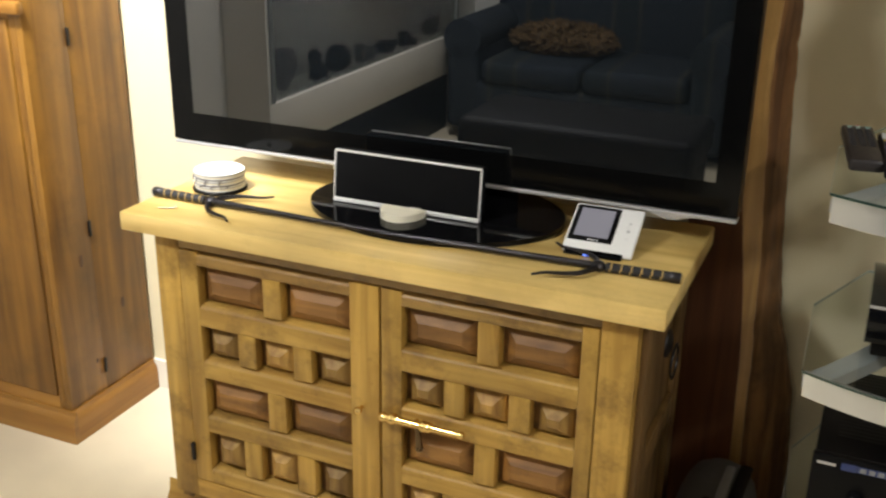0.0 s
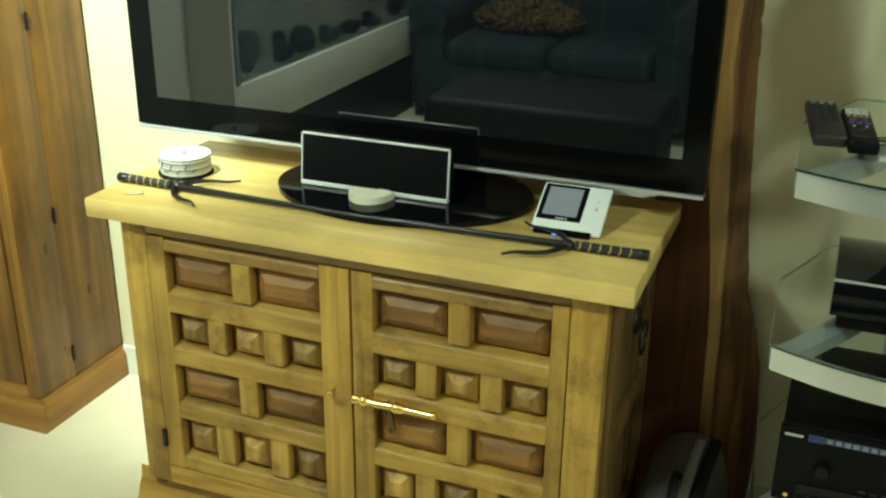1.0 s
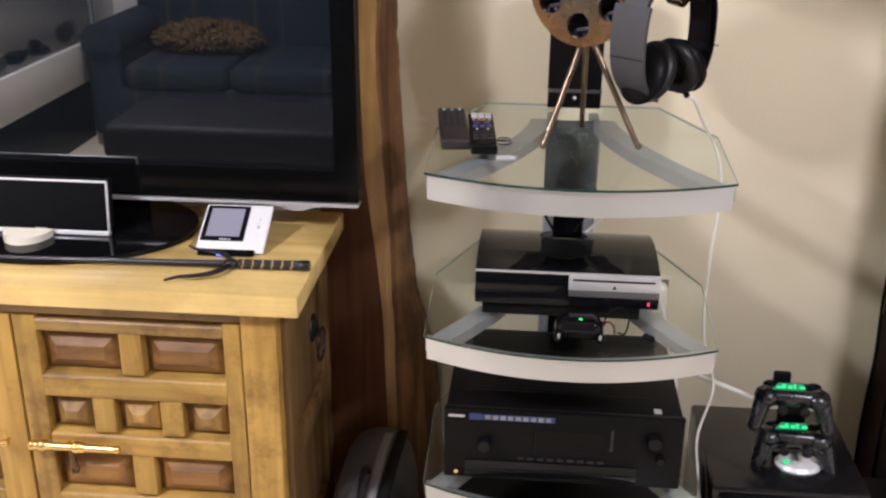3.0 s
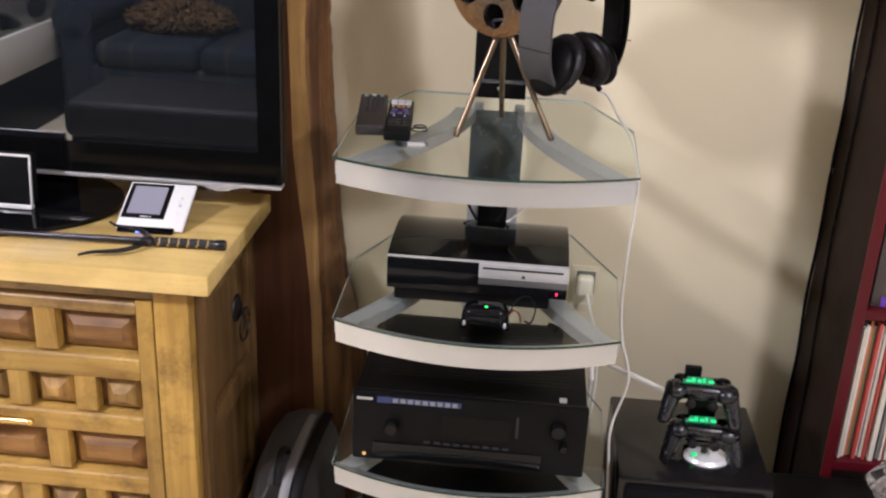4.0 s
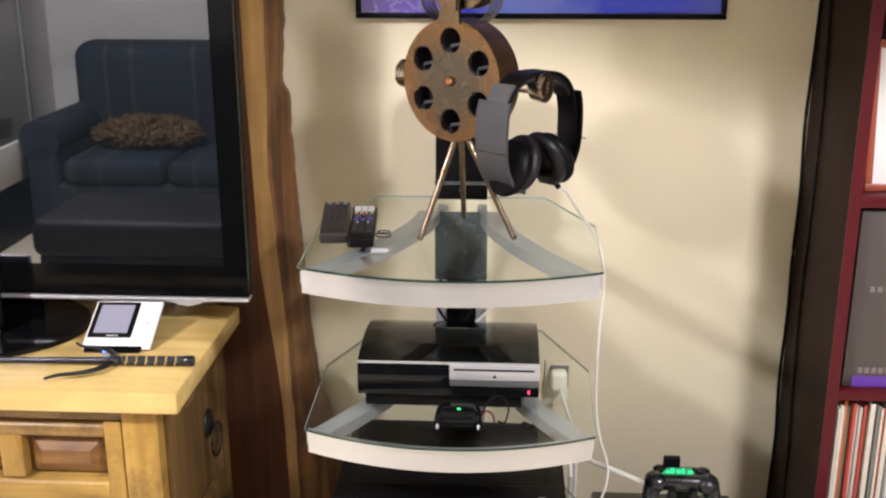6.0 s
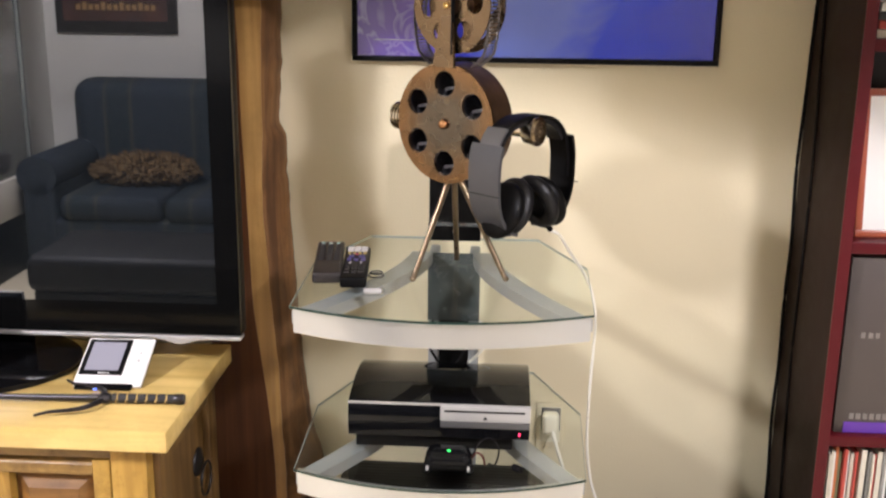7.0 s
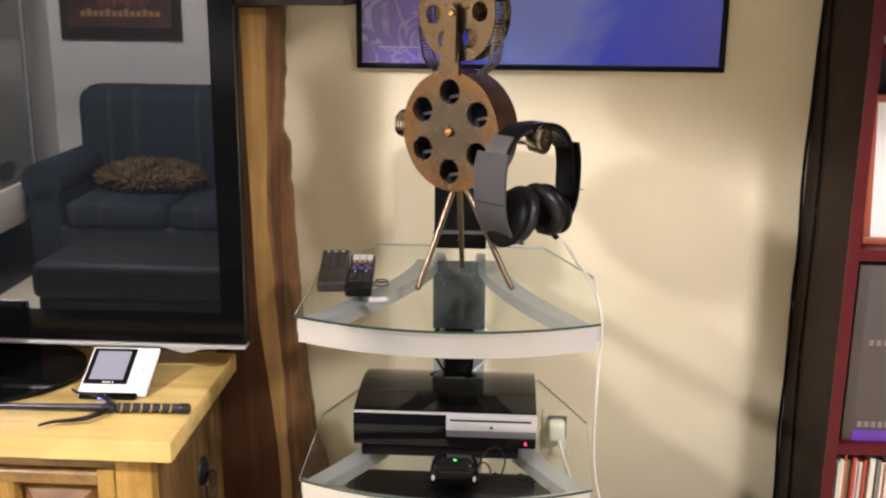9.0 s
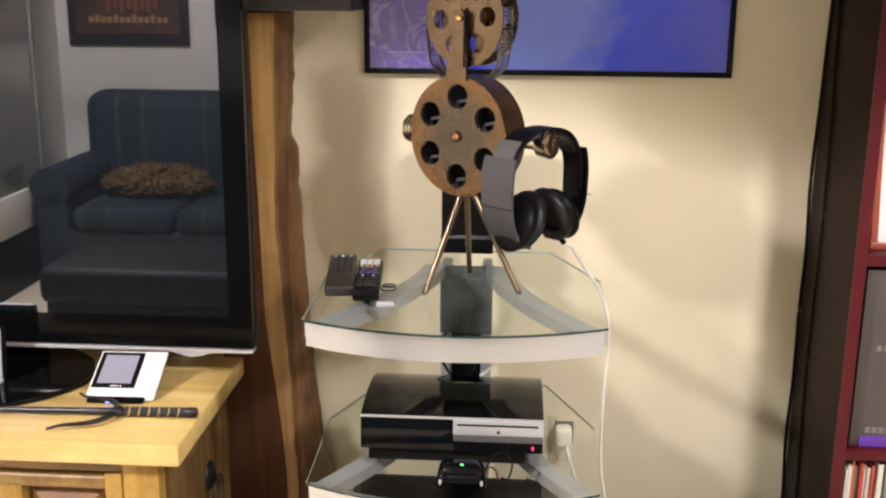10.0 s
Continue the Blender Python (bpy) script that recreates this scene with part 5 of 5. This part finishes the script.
def wall_outlet():
    t = thing("wall_outlet", (0.517, 2.556, 0.575), "white wall outlet with a plugged-in white adapter", "wall outlet")
    part("plate", bevelled(box(B(), 0.486, 0.548, 2.554, 2.5595, 0.520, 0.632), 0.002), PAINT, t)
    part("socket", bevelled(box(B(), 0.494, 0.541, 2.5525, 2.554, 0.536, 0.622), 0.001), CREAM_PLASTIC, t)
    # grey plate added as the shadow outline round the plug
    part("plug_shade", bevelled(box(B(), 0.4975, 0.5405, 2.5490, 2.5524, 0.5655, 0.6215), 0.001), GREY_PLASTIC, t, "grey plate standing in for the plug's shadow")
    part("plug", bevelled(box(B(), 0.498, 0.536, 2.512, 2.5485, 0.570, 0.618), 0.010, 3), CREAM_PLASTIC, t)
    part("lead", tube(B(), [(0.522, 2.515, 0.58), (0.532, 2.50, 0.545), (0.553, 2.50, 0.47), (0.56, 2.49, 0.36), (0.55, 2.47, 0.2), (0.55, 2.46, 0.02)], 0.0042), CORD_WHITE, t)


wall_outlet()


# ---- framed poster ----
def framed_poster():
    x0, x1, z0, z1, y = 0.070, 0.833, 1.400, 1.90, 2.536
    t = thing("framed_poster", ((x0 + x1) / 2, 2.55, z0), "blue and violet poster under glass in a black frame", "poster")
    f = 0.011
    for a in ((x0, x1, z0, z0 + f), (x0, x1, z1 - f, z1), (x0, x0 + f, z0 + f, z1 - f), (x1 - f, x1, z0 + f, z1 - f)):
        part("frame_bar", bevelled(box(B(), a[0], a[1], y, 2.558, a[2], a[3]), 0.002), BLACK, t)
    pr = part("print", box(B(), x0 + f, x1 - f, y + 0.008, y + 0.014, z0 + f, z1 - f), POSTER, t, "glossy blue print with glare in its colour")
    part("caption_line", box(B(), 0.115, 0.20, y + 0.0065, y + 0.0082, 1.4435, 1.4450), LETTER, t)
    # object axes of the print start at its left edge
    bmv = pr.data
    pr.location = (x0 - (x0 + x1) / 2, 0, 0)
    for v in bmv.vertices:
        v.co.x -= x0 - (x0 + x1) / 2


framed_poster()


# ---- subwoofer with charging controllers ----
SUB_VINYL = material("black vinyl veneer", (0.009, 0.008, 0.0085), 0.22, vary=0.2, spec=0.45, bump=0.06, bump_scale=240)


def subwoofer():
    t = thing("subwoofer", (0.72, 2.2, 0), "black box subwoofer on the floor beside the rack", "subwoofer")
    part("cabinet", bevelled(box(B(), 0.583, 0.876, 2.035, 2.345, 0.01, 0.42), 0.006), SUB_VINYL, t)
    part("grille", bevelled(box(B(), 0.595, 0.864, 2.017, 2.035, 0.03, 0.408), 0.005), BLACK_CLOTH, t)
    b = lathe(B(), [(0.104, 0), (0.104, 0.006), (0.096, 0.010), (0.088, 0.004), (0.05, -0.006), (0.03, 0.002), (0, 0.008), (0, 0)], (0.729, 2.017, 0.245), Matrix.Rotation(radians(90), 4, "X"), 48)
    part("driver", b, BLACK, t, "round black driver ring")
    for x in (0.61, 0.84):
        for y in (2.06, 2.31):
            part("foot", cyl(B(), (x, y, 0), (x, y, 0.012), 0.015, 0.015, 16), BLACK, t)
    t = thing("printer", (1.07, 2.1, 0), "low black box with rounded edges before the bookcase", "equipment box")
    part("case", bevelled(box(B(), 0.90, 1.30, 1.93, 2.225, 0.0, 0.345), 0.015, 3), BLACK, t)
    part("label", box(B(), 0.955, 0.985, 2.10, 2.112, 0.345, 0.3462), LETTER, t)


def plastic_bag():
    t = thing("plastic_bag", (1.17, 2.12, 0.345), "crumpled clear plastic bag lying on the black box", "plastic bag")
    b = ball(B(), (1.17, 2.12, 0.388), (0.085, 0.085, 0.038), 40, 24)
    for v in b.verts:
        k = noise.noise(v.co * 22)
        v.co += Vector((0.02 * noise.noise(v.co * 30), 0.02 * noise.noise(v.co * 31 + Vector((5, 0, 0))), 0.035 * abs(k)))
        v.co.z = max(v.co.z, 0.3455)
    part("film", b, BAG_FILM, t, angle=20)


def controller_dock():
    c = (0.748, 2.15, 0.42)
    t = thing("charging_dock", c, "upright charging dock with green lights", "charging dock")
    b = B()
    lathe(b, [(0, 0), (0.038, 0), (0.039, 0.004), (0.034, 0.010), (0, 0.012)], (c[0] + 0.012, c[1] - 0.022, c[2]), Matrix.Diagonal((1.15, 0.95, 1, 1)), 36)
    part("base", b, EDGE_SILVER, t, "bright silver oval base")
    b = B()
    box(b, c[0] - 0.026, c[0] + 0.026, c[1] + 0.018, c[1] + 0.038, c[2] + 0.008, c[2] + 0.15, 0.005)
    box(b, c[0] - 0.044, c[0] - 0.012, c[1] + 0.022, c[1] + 0.036, c[2] + 0.13, c[2] + 0.175, 0.003)
    part("column", b, BLACK, t)
    part("light_spot", ball(B(), (c[0] - 0.016, c[1] - 0.040, c[2] + 0.018), (0.006, 0.004, 0.004), 12, 8), GREEN_PANEL, t, "green base light")
    for z, x in ((0.071, -0.004), (0.157, -0.020)):
        m = Matrix.Translation((c[0] + x, c[1] - 0.010, c[2] + z)) @ Matrix.Rotation(radians(40), 4, "X")
        b = prism(B(), [(-0.034, 0.0), (0.026, 0.0), (0.026, 0.013), (-0.022, 0.013)], 0, 0.003, m)
        panel = part("display", b, GREEN_DIM, t, "dim green charge display")
        b = B()
        for k, (w, d) in enumerate(((0.010, 0.004), (0.006, 0.009), (0.008, 0.006), (0.004, 0.009), (0.010, 0.005))):
            box(b, -0.025 + 0.0105 * k, -0.025 + 0.0105 * k + w, 0.002, 0.002 + d, 0.003, 0.0042)
        bmesh.ops.transform(b, matrix=m, verts=b.verts)
        part("lit_sign", b, GREEN_PANEL, panel, "bright green lit signs")


def controller(base, label):
    t = thing("game_controller", base, label, "game controller", "controllers on the dock", turn=-4)
    b = box(B(), -0.052, 0.052, -0.020, 0.020, -0.014, 0.018, 0.012, 4)
    for s in (-1, 1):
        ball(b, (s * 0.047, -0.004, 0.002), (0.024, 0.026, 0.020), 20, 12)
    part("body", b, PAD_BLACK, t, own=True)
    for s in (-1, 1):
        b = tube(B(), [(s * 0.049, 0.0, 0.010), (s * 0.056, -0.012, -0.012), (s * 0.062, -0.022, -0.032), (s * 0.067, -0.029, -0.049)], 0.0185, 16, 6, taper=lambda k: 1.02 - 0.32 * k)
        ball(b, (s * 0.067, -0.029, -0.049), 0.0130, 16, 10)
        part("grip", b, PAD_BLACK, t, "glossy rounded grip", own=True)
        part("stick", ball(cyl(B(), (s * 0.021, -0.016, -0.010), (s * 0.021, -0.032, -0.012), 0.006, 0.006, 12), (s * 0.021, -0.033, -0.012), (0.010, 0.005, 0.010), 16, 8), BLACK_MATTE, t, own=True)
        part("trigger", ball(B(), (s * 0.040, 0.014, 0.018), (0.015, 0.012, 0.008), 14, 8), BLACK_GLOSS, t, own=True)
    return t


BAG_FILM = glass("thin clear plastic film", (0.86, 0.86, 0.88), 0.12)
subwoofer()
plastic_bag()
controller_dock()
controller((0.749, 2.140, 0.473), "glossy black game controller on the charging dock")
controller((0.735, 2.146, 0.558), "black game controller on top of the charging dock")


# ---- padded bag between cabinet and rack ----
WEBBING = material("pale grey webbing", (0.30, 0.295, 0.30), 0.7, vary=0.15, bump=0.3, bump_scale=500)


def padded_bag():
    t = thing("padded_bag", (-0.07, 2.2, 0), "dark grey padded instrument bag standing against the wall", "bag")
    b = B()
    n, rows = 40, 16
    rings = []
    for i in range(rows + 1):
        u = i / rows
        z = 0.30 * u
        k = ((1 - u ** 14) ** 0.5 if u < 1 else 0.25) * (1 - 0.42 * u)
        ring = []
        for j in range(n):
            a = 2 * math.pi * j / n
            ca, sa = math.cos(a), math.sin(a)
            e = 0.45
            x = 0.118 * k * abs(ca) ** e * (1 if ca > 0 else -1)
            y = 0.15 * (0.5 + 0.5 * k) * abs(sa) ** e * (1 if sa > 0 else -1)
            wob = 1 + 0.07 * noise.noise((ca * 2, sa * 2, z * 9)) + 0.05 * noise.noise((ca * 5, sa * 5, z * 24))
            ring.append(b.verts.new((-0.095 + x * wob, 2.19 + y * wob + 0.10 * u, z)))
        rings.append(ring)
    for a, c in zip(rings, rings[1:]):
        for j in range(n):
            b.faces.new((a[j], a[(j + 1) % n], c[(j + 1) % n], c[j]))
    b.faces.new(rings[0][::-1])
    b.faces.new(rings[-1])
    part("body", b, BAG, t, angle=60)
    part("strap", tube(B(), [(-0.045, 2.36, 0.300), (-0.05, 2.24, 0.303), (-0.055, 2.12, 0.288), (-0.06, 2.06, 0.235), (-0.06, 2.04, 0.15), (-0.06, 2.035, 0.02)], 0.013, 10, 6, 0.35), BLACK_MATTE, t, "black webbing strap")
    part("handle", tube(B(), [(-0.10, 2.20, 0.290), (-0.10, 2.185, 0.318), (-0.10, 2.150, 0.328), (-0.10, 2.115, 0.312), (-0.10, 2.10, 0.280)], 0.008, 10, 8, 0.5), BLACK_MATTE, t, "webbing carry handle")
    part("pocket", bevelled(box(B(), -0.135, -0.02, 2.035, 2.06, 0.03, 0.19), 0.010, 3), BAG, t, "padded front pocket")
    part("front_strap", tube(B(), [(-0.075, 2.345, 0.302), (-0.078, 2.24, 0.306), (-0.08, 2.12, 0.292), (-0.082, 2.055, 0.235), (-0.082, 2.030, 0.15), (-0.082, 2.026, 0.02)], 0.010, 10, 6, 0.3), WEBBING, t, "pale grey webbing strap")
    part("buckle", bevelled(box(B(), -0.097, -0.067, 2.022, 2.030, 0.165, 0.180), 0.002), CHROME, t, "metal strap buckle")
    part("zip", tube(B(), [(-0.12, 2.10, 0.275), (-0.125, 2.075, 0.25), (-0.11, 2.062, 0.225), (-0.075, 2.052, 0.22)], 0.003, 6, 6), GREY_PLASTIC, t)


padded_bag()


# ---- dark red bookcase ----
def bookcase():
    x0, x1, y0, y1, h = 1.0235, 1.85, 2.245, 2.556, 2.05
    t = thing("bookcase", ((x0 + x1) / 2, 2.4, 0), "dark red-edged brown bookcase holding records and boxes", "bookcase")
    part("side", bevelled(box(B(), x0, x0 + 0.021, y0 + 0.002, y1, 0, h), 0.001), BROWN_SIDE, t, "dark brown side panel")
    part("side", bevelled(box(B(), x1 - 0.021, x1, y0 + 0.002, y1, 0, h), 0.001), BROWN_SIDE, t)
    for a in (x0, x1 - 0.021):
        part("edge_strip", box(B(), a - 0.0005, a + 0.0215, y0 - 0.002, y0 + 0.0015, 0, h), RED_EDGE, t, "dark red edge strip")
    part("back", box(B(), x0 + 0.021, x1 - 0.021, y1 - 0.008, y1, 0.05, h), SHELF_DARK, t)
    for z in (0.05, 0.345, 0.692, 1.083, 1.455, 1.80, h - 0.022):
        part("shelf", bevelled(box(B(), x0 + 0.0215, x1 - 0.0215, y0, y1 - 0.008, z, z + 0.022), 0.001), RED_EDGE, t)


bookcase()


def bookcase_contents():
    x = 1.048
    random.seed(4)
    for k in range(46):
        w = random.choice((0.004, 0.005, 0.006, 0.004, 0.009))
        if x + w > 1.81:
            break
        h = 0.308 + random.uniform(-0.009, 0.008)
        y0 = 2.262 + random.uniform(-0.006, 0.012)
        t = thing("record", (x + w / 2, 2.4, 0.367), "thin record sleeve with a coloured spine", "record", "records in the bookcase")
        part("sleeve", box(B(), x, x + w, y0, 2.545, 0.367, 0.367 + h), SPINE[(1, 0, 0, 1, 2, 7, 3, 1, 0, 3, 5, 0)[k] if k < 12 else random.choice((0, 1, 1, 2, 3, 0, 4, 5, 6, 7))], t)
        x += w + 0.0012
    t = thing("box_set", (1.15, 2.4, 0.714), "large dark taupe box set with grey lettering", "box set")
    part("box", bevelled(box(B(), 1.056, 1.34, 2.263, 2.52, 0.7145, 1.073), 0.002), DARK_BOX, t)
    b = B()
    for k, w in enumerate((0.010, 0.011, 0.009)):
        box(b, 1.088 + k * 0.014, 1.088 + k * 0.014 + w * 0.8, 2.2618, 2.2635, 0.912, 0.923)
    part("lettering", b, DIM_LETTER, t, "dim grey printed bars")
    b = B()
    for k in range(6):
        box(b, 1.083 + k * 0.013, 1.092 + k * 0.013, 2.2618, 2.2635, 0.744, 0.756)
    part("lettering", b, DIM_LETTER, t, "dim grey printed bars")
    part("stripe", box(B(), 1.074, 1.34, 2.2615, 2.2635, 0.7155, 0.738), PURPLE, t, "violet stripe")
    t = thing("box_set", (1.50, 2.4, 0.714), "dark box set standing in the bookcase", "box set")
    part("box", bevelled(box(B(), 1.345, 1.62, 2.27, 2.52, 0.7145, 1.06), 0.002), DARK_BOX, t)
    t = thing("picture_frame", (1.19, 2.33, 1.105), "red-brown picture frame with a white mat", "picture frame")
    m = Matrix.Translation((1.062, 2.285, 1.1055)) @ Matrix.Rotation(radians(-8), 4, "X")
    def put(bm):
        bmesh.ops.transform(bm, matrix=m, verts=bm.verts)
        return bm
    for a in ((0, 0.26, 0, 0.014), (0, 0.26, 0.266, 0.28), (0, 0.014, 0.014, 0.266), (0.246, 0.26, 0.014, 0.266)):
        part("frame_bar", put(bevelled(box(B(), a[0], a[1], 0, 0.018, a[2], a[3]), 0.002)), RED_FRAME, t)
    part("mat_board", put(box(B(), 0.014, 0.246, 0.006, 0.010, 0.014, 0.266)), CARD_WHITE, t)
    part("picture", put(box(B(), 0.06, 0.20, 0.005, 0.0065, 0.06, 0.22)), ART, t)
    for k in range(5):
        t = thing("disc_case", (1.15, 2.38, 1.4775 + 0.0155 * k), "flat disc case lying in the bookcase", "disc case", "stacked disc cases")
        part("case", bevelled(box(B(), 1.052 + 0.003 * (k % 2), 1.19 + 0.003 * (k % 2), 2.262, 2.40, 1.4775 + 0.0155 * k, 1.492 + 0.0155 * k), 0.001), SPINE[(k * 3) % 8], t)


bookcase_contents()
cord("hanging_cable", [(1.0197, 2.50, 2.04), (1.0197, 2.515, 1.7), (1.0197, 2.535, 1.5)] + [(1.019 - 0.003 * (k % 2), 2.546 + 0.004 * math.sin(k * 1.7), 1.33 - 0.145 * k) for k in range(9)] + [(1.019, 2.54, 0.02)], 0.0036, CORD_BLACK, "black cable hanging beside the bookcase")
cord("hanging_cable", [(1.0200, 2.49, 2.04)] + [(1.0200, 2.478 + 0.010 * math.sin(k * 1.3) - 0.004 * k, 1.80 - 0.17 * k) for k in range(10)] + [(1.0200, 2.42, 0.02)], 0.003, CORD_BLACK, "thin black cable hanging down the bookcase side")


# ---- what the screen reflects ----
def cushion(bm, x0, x1, y0, y1, z0, z1, r):
    return box(bm, x0, x1, y0, y1, z0, z1, r, 4)


def armchair():
    t = thing("loveseat", (-1.58, -1.35, 0), "blue striped upholstered loveseat with rolled arms", "loveseat")
    part("base", cushion(B(), -2.04, -0.66, -1.75, -0.98, 0.06, 0.32, 0.03), STRIPED, t)
    for x in (-1.90, -1.345):
        part("seat_cushion", cushion(B(), x, x + 0.55, -1.60, -0.96, 0.31, 0.445, 0.05), STRIPED, t)
    part("backrest", cushion(B(), -2.045, -0.66, -1.84, -1.56, 0.30, 0.985, 0.10), STRIPED, t)
    for x in (-2.0, -0.70):
        b = cushion(B(), x - 0.09, x + 0.09, -1.70, -0.97, 0.06, 0.55, 0.04)
        cyl(b, (x, -1.68, 0.545), (x, -0.97, 0.545), 0.105, 0.105, 32)
        part("arm", b, STRIPED, t, "rolled arm")
    for x in (-1.98, -0.72):
        for y in (-1.7, -1.03):
            part("leg", cyl(B(), (x, y, 0), (x, y, 0.07), 0.02, 0.028, 16), SHELF_DARK, t)
    t = thing("throw_pillow", (-1.58, -1.40, 0.445), "golden brown plush pillow on the loveseat", "pillow")
    b = ball(B(), (-1.565, -1.38, 0.503), (0.285, 0.17, 0.085), 64, 40)
    for v in b.verts:
        v.co += 0.036 * Vector((noise.noise(v.co * 34), noise.noise(v.co * 34 + Vector((9, 0, 0))), noise.noise(v.co * 34 + Vector((0, 9, 0)))))
    part("body", b, FUR, t, angle=80)
    tufts = B()
    random.seed(11)
    for k in range(520):
        a, q = random.uniform(0, 2 * math.pi), random.uniform(-0.2, 1.0)
        rr = math.sqrt(max(0.0, 1 - q * q))
        out = Vector((rr * math.cos(a), rr * math.sin(a), q))
        p = Vector((-1.565 + 0.28 * out.x, -1.38 + 0.165 * out.y, 0.503 + 0.085 * out.z))
        d = Vector((out.x + random.uniform(-0.6, 0.6), out.y + random.uniform(-0.6, 0.6), out.z + random.uniform(-0.5, 0.6))).normalized()
        cyl(tufts, p, p + d * random.uniform(0.025, 0.05), 0.009, 0.001, 5)
    part("tufts", tufts, FUR, t, "shaggy golden tufts")
    t = thing("footstool", (-1.03, -0.02, 0), "charcoal leather footstool before the loveseat", "footstool")
    part("seat", cushion(B(), -1.53, -0.54, -0.27, 0.23, 0.30, 0.455, 0.04), STOOL, t)
    part("skirt", cushion(B(), -1.51, -0.56, -0.25, 0.21, 0.0015, 0.31, 0.02), STOOL, t)


def sofa():
    t = thing("sofa", (0.05, -1.45, 0), "dark blue striped sofa against the far wall", "sofa")
    part("base", cushion(B(), -0.46, 1.05, -1.78, -1.0, 0.06, 0.34, 0.03), STRIPED, t)
    for k in range(2):
        part("seat_cushion", cushion(B(), -0.33 + 0.62 * k, 0.285 + 0.62 * k, -1.62, -0.98, 0.34, 0.48, 0.05), STRIPED, t)
    part("backrest", cushion(B(), -0.45, 1.0, -1.86, -1.58, 0.30, 0.98, 0.10), STRIPED, t)
    for x in (-0.42, 1.0):
        b = cushion(B(), x - 0.09, x + 0.09, -1.72, -0.99, 0.06, 0.56, 0.04)
        cyl(b, (x, -1.70, 0.56), (x, -0.99, 0.56), 0.105, 0.105, 32)
        part("arm", b, STRIPED, t, "rolled arm")
    for x in (-0.40, 0.95):
        for y in (-1.72, -1.06):
            part("leg", cyl(B(), (x, y, 0), (x, y, 0.07), 0.02, 0.028, 16), SHELF_DARK, t)


GREY_POST = material("grey-green painted metal", (0.25, 0.27, 0.25), 0.4, 0.2, vary=0.2, scale=12)


def display_case():
    t = thing("display_case", (-2.22, -0.35, 0), "white-based glass display case beside a white end panel", "display case")
    part("cabinet", box(B(), -2.315, -2.17, -1.18, 0.66, 0.0, 0.33, 0.004), BLACK, t)
    part("plinth", bevelled(box(B(), -2.315, -2.12, -1.22, 0.70, 0.33, 0.535), 0.006), TRIM, t, "white plinth")
    part("pane", box(B(), -2.142, -2.137, -1.20, 0.68, 0.5355, 1.90), CLEAR, t)
    part("end_panel", box(B(), -2.315, -2.118, 0.7005, 0.716, 0.0, 1.95), PAINT_WHITE, t, "plain white end panel")
    for y in (-1.20, 0.67):
        part("post", box(B(), -2.150, -2.122, y - 0.012, y + 0.012, 0.535, 1.8995), GREY_POST, t, "grey metal corner post")
    part("top_rail", box(B(), -2.315, -2.12, -1.215, 0.69, 1.90, 1.93), TRIM, t)
    random.seed(9)
    for k in range(7):
        y = -1.05 + 0.25 * k + random.uniform(-0.06, 0.06)
        s = thing("ornament", (-2.22, y, 0.535), "dark ornament in the display case", "ornament", "ornaments in the case")
        h, w = random.uniform(0.05, 0.20), random.uniform(0.04, 0.11)
        b = ball(B(), (-2.22, y, 0.5355 + h * 0.5), (0.045, w, h * 0.5), 24, 14)
        for v in b.verts:
            v.co += 0.045 * Vector((0, noise.noise(v.co * 9), noise.noise(v.co * 8 + Vector((4, 0, 0)))))
            v.co.z = max(v.co.z, 0.5357)
        if k % 2:
            lathe(b, [(0, 0), (0.03, 0), (0.024, h * 0.8), (0.034, h * 1.2), (0.012, h * 1.5), (0, h * 1.5)], (-2.215, y + w * 0.8, 0.5357), seg=16)
        part("form", b, BLACK if k % 3 else GREY_PLASTIC, s)


def back_pictures():
    for x0, x1, z0, z1, lab in ((-2.24, -1.52, 1.22, 1.75, "dark red art print in a black frame on the far wall"), (-1.36, -1.02, 1.33, 1.8, "narrow dark picture on the far wall")):
        t = thing("wall_picture", ((x0 + x1) / 2, WY0, z0), lab, "picture")
        part("frame", bevelled(box(B(), x0, x1, WY0 + 0.002, WY0 + 0.025, z0, z1), 0.003), SHELF_DARK, t)
        part("print", box(B(), x0 + 0.05, x1 - 0.05, WY0 + 0.0252, WY0 + 0.028, z0 + 0.07, z1 - 0.05), ART, t)
        if x1 - x0 > 0.5:
            b = B()
            for k in range(13):
                box(b, -2.11 + 0.037 * k, -2.083 + 0.037 * k, WY0 + 0.028, WY0 + 0.030, 1.352, 1.385 + 0.012 * (k % 3 == 1))
            part("lettering", b, GOLD_PRINT, t, "gold printed bars")
            b = B()
            for k in range(8):
                box(b, -2.0 + 0.040 * k, -1.976 + 0.040 * k, WY0 + 0.028, WY0 + 0.030, 1.41 + 0.02 * (k % 2), 1.58)
            part("figure", b, RUST_PRINT, t, "rust red printed strokes")


armchair()
sofa()
display_case()
back_pictures()
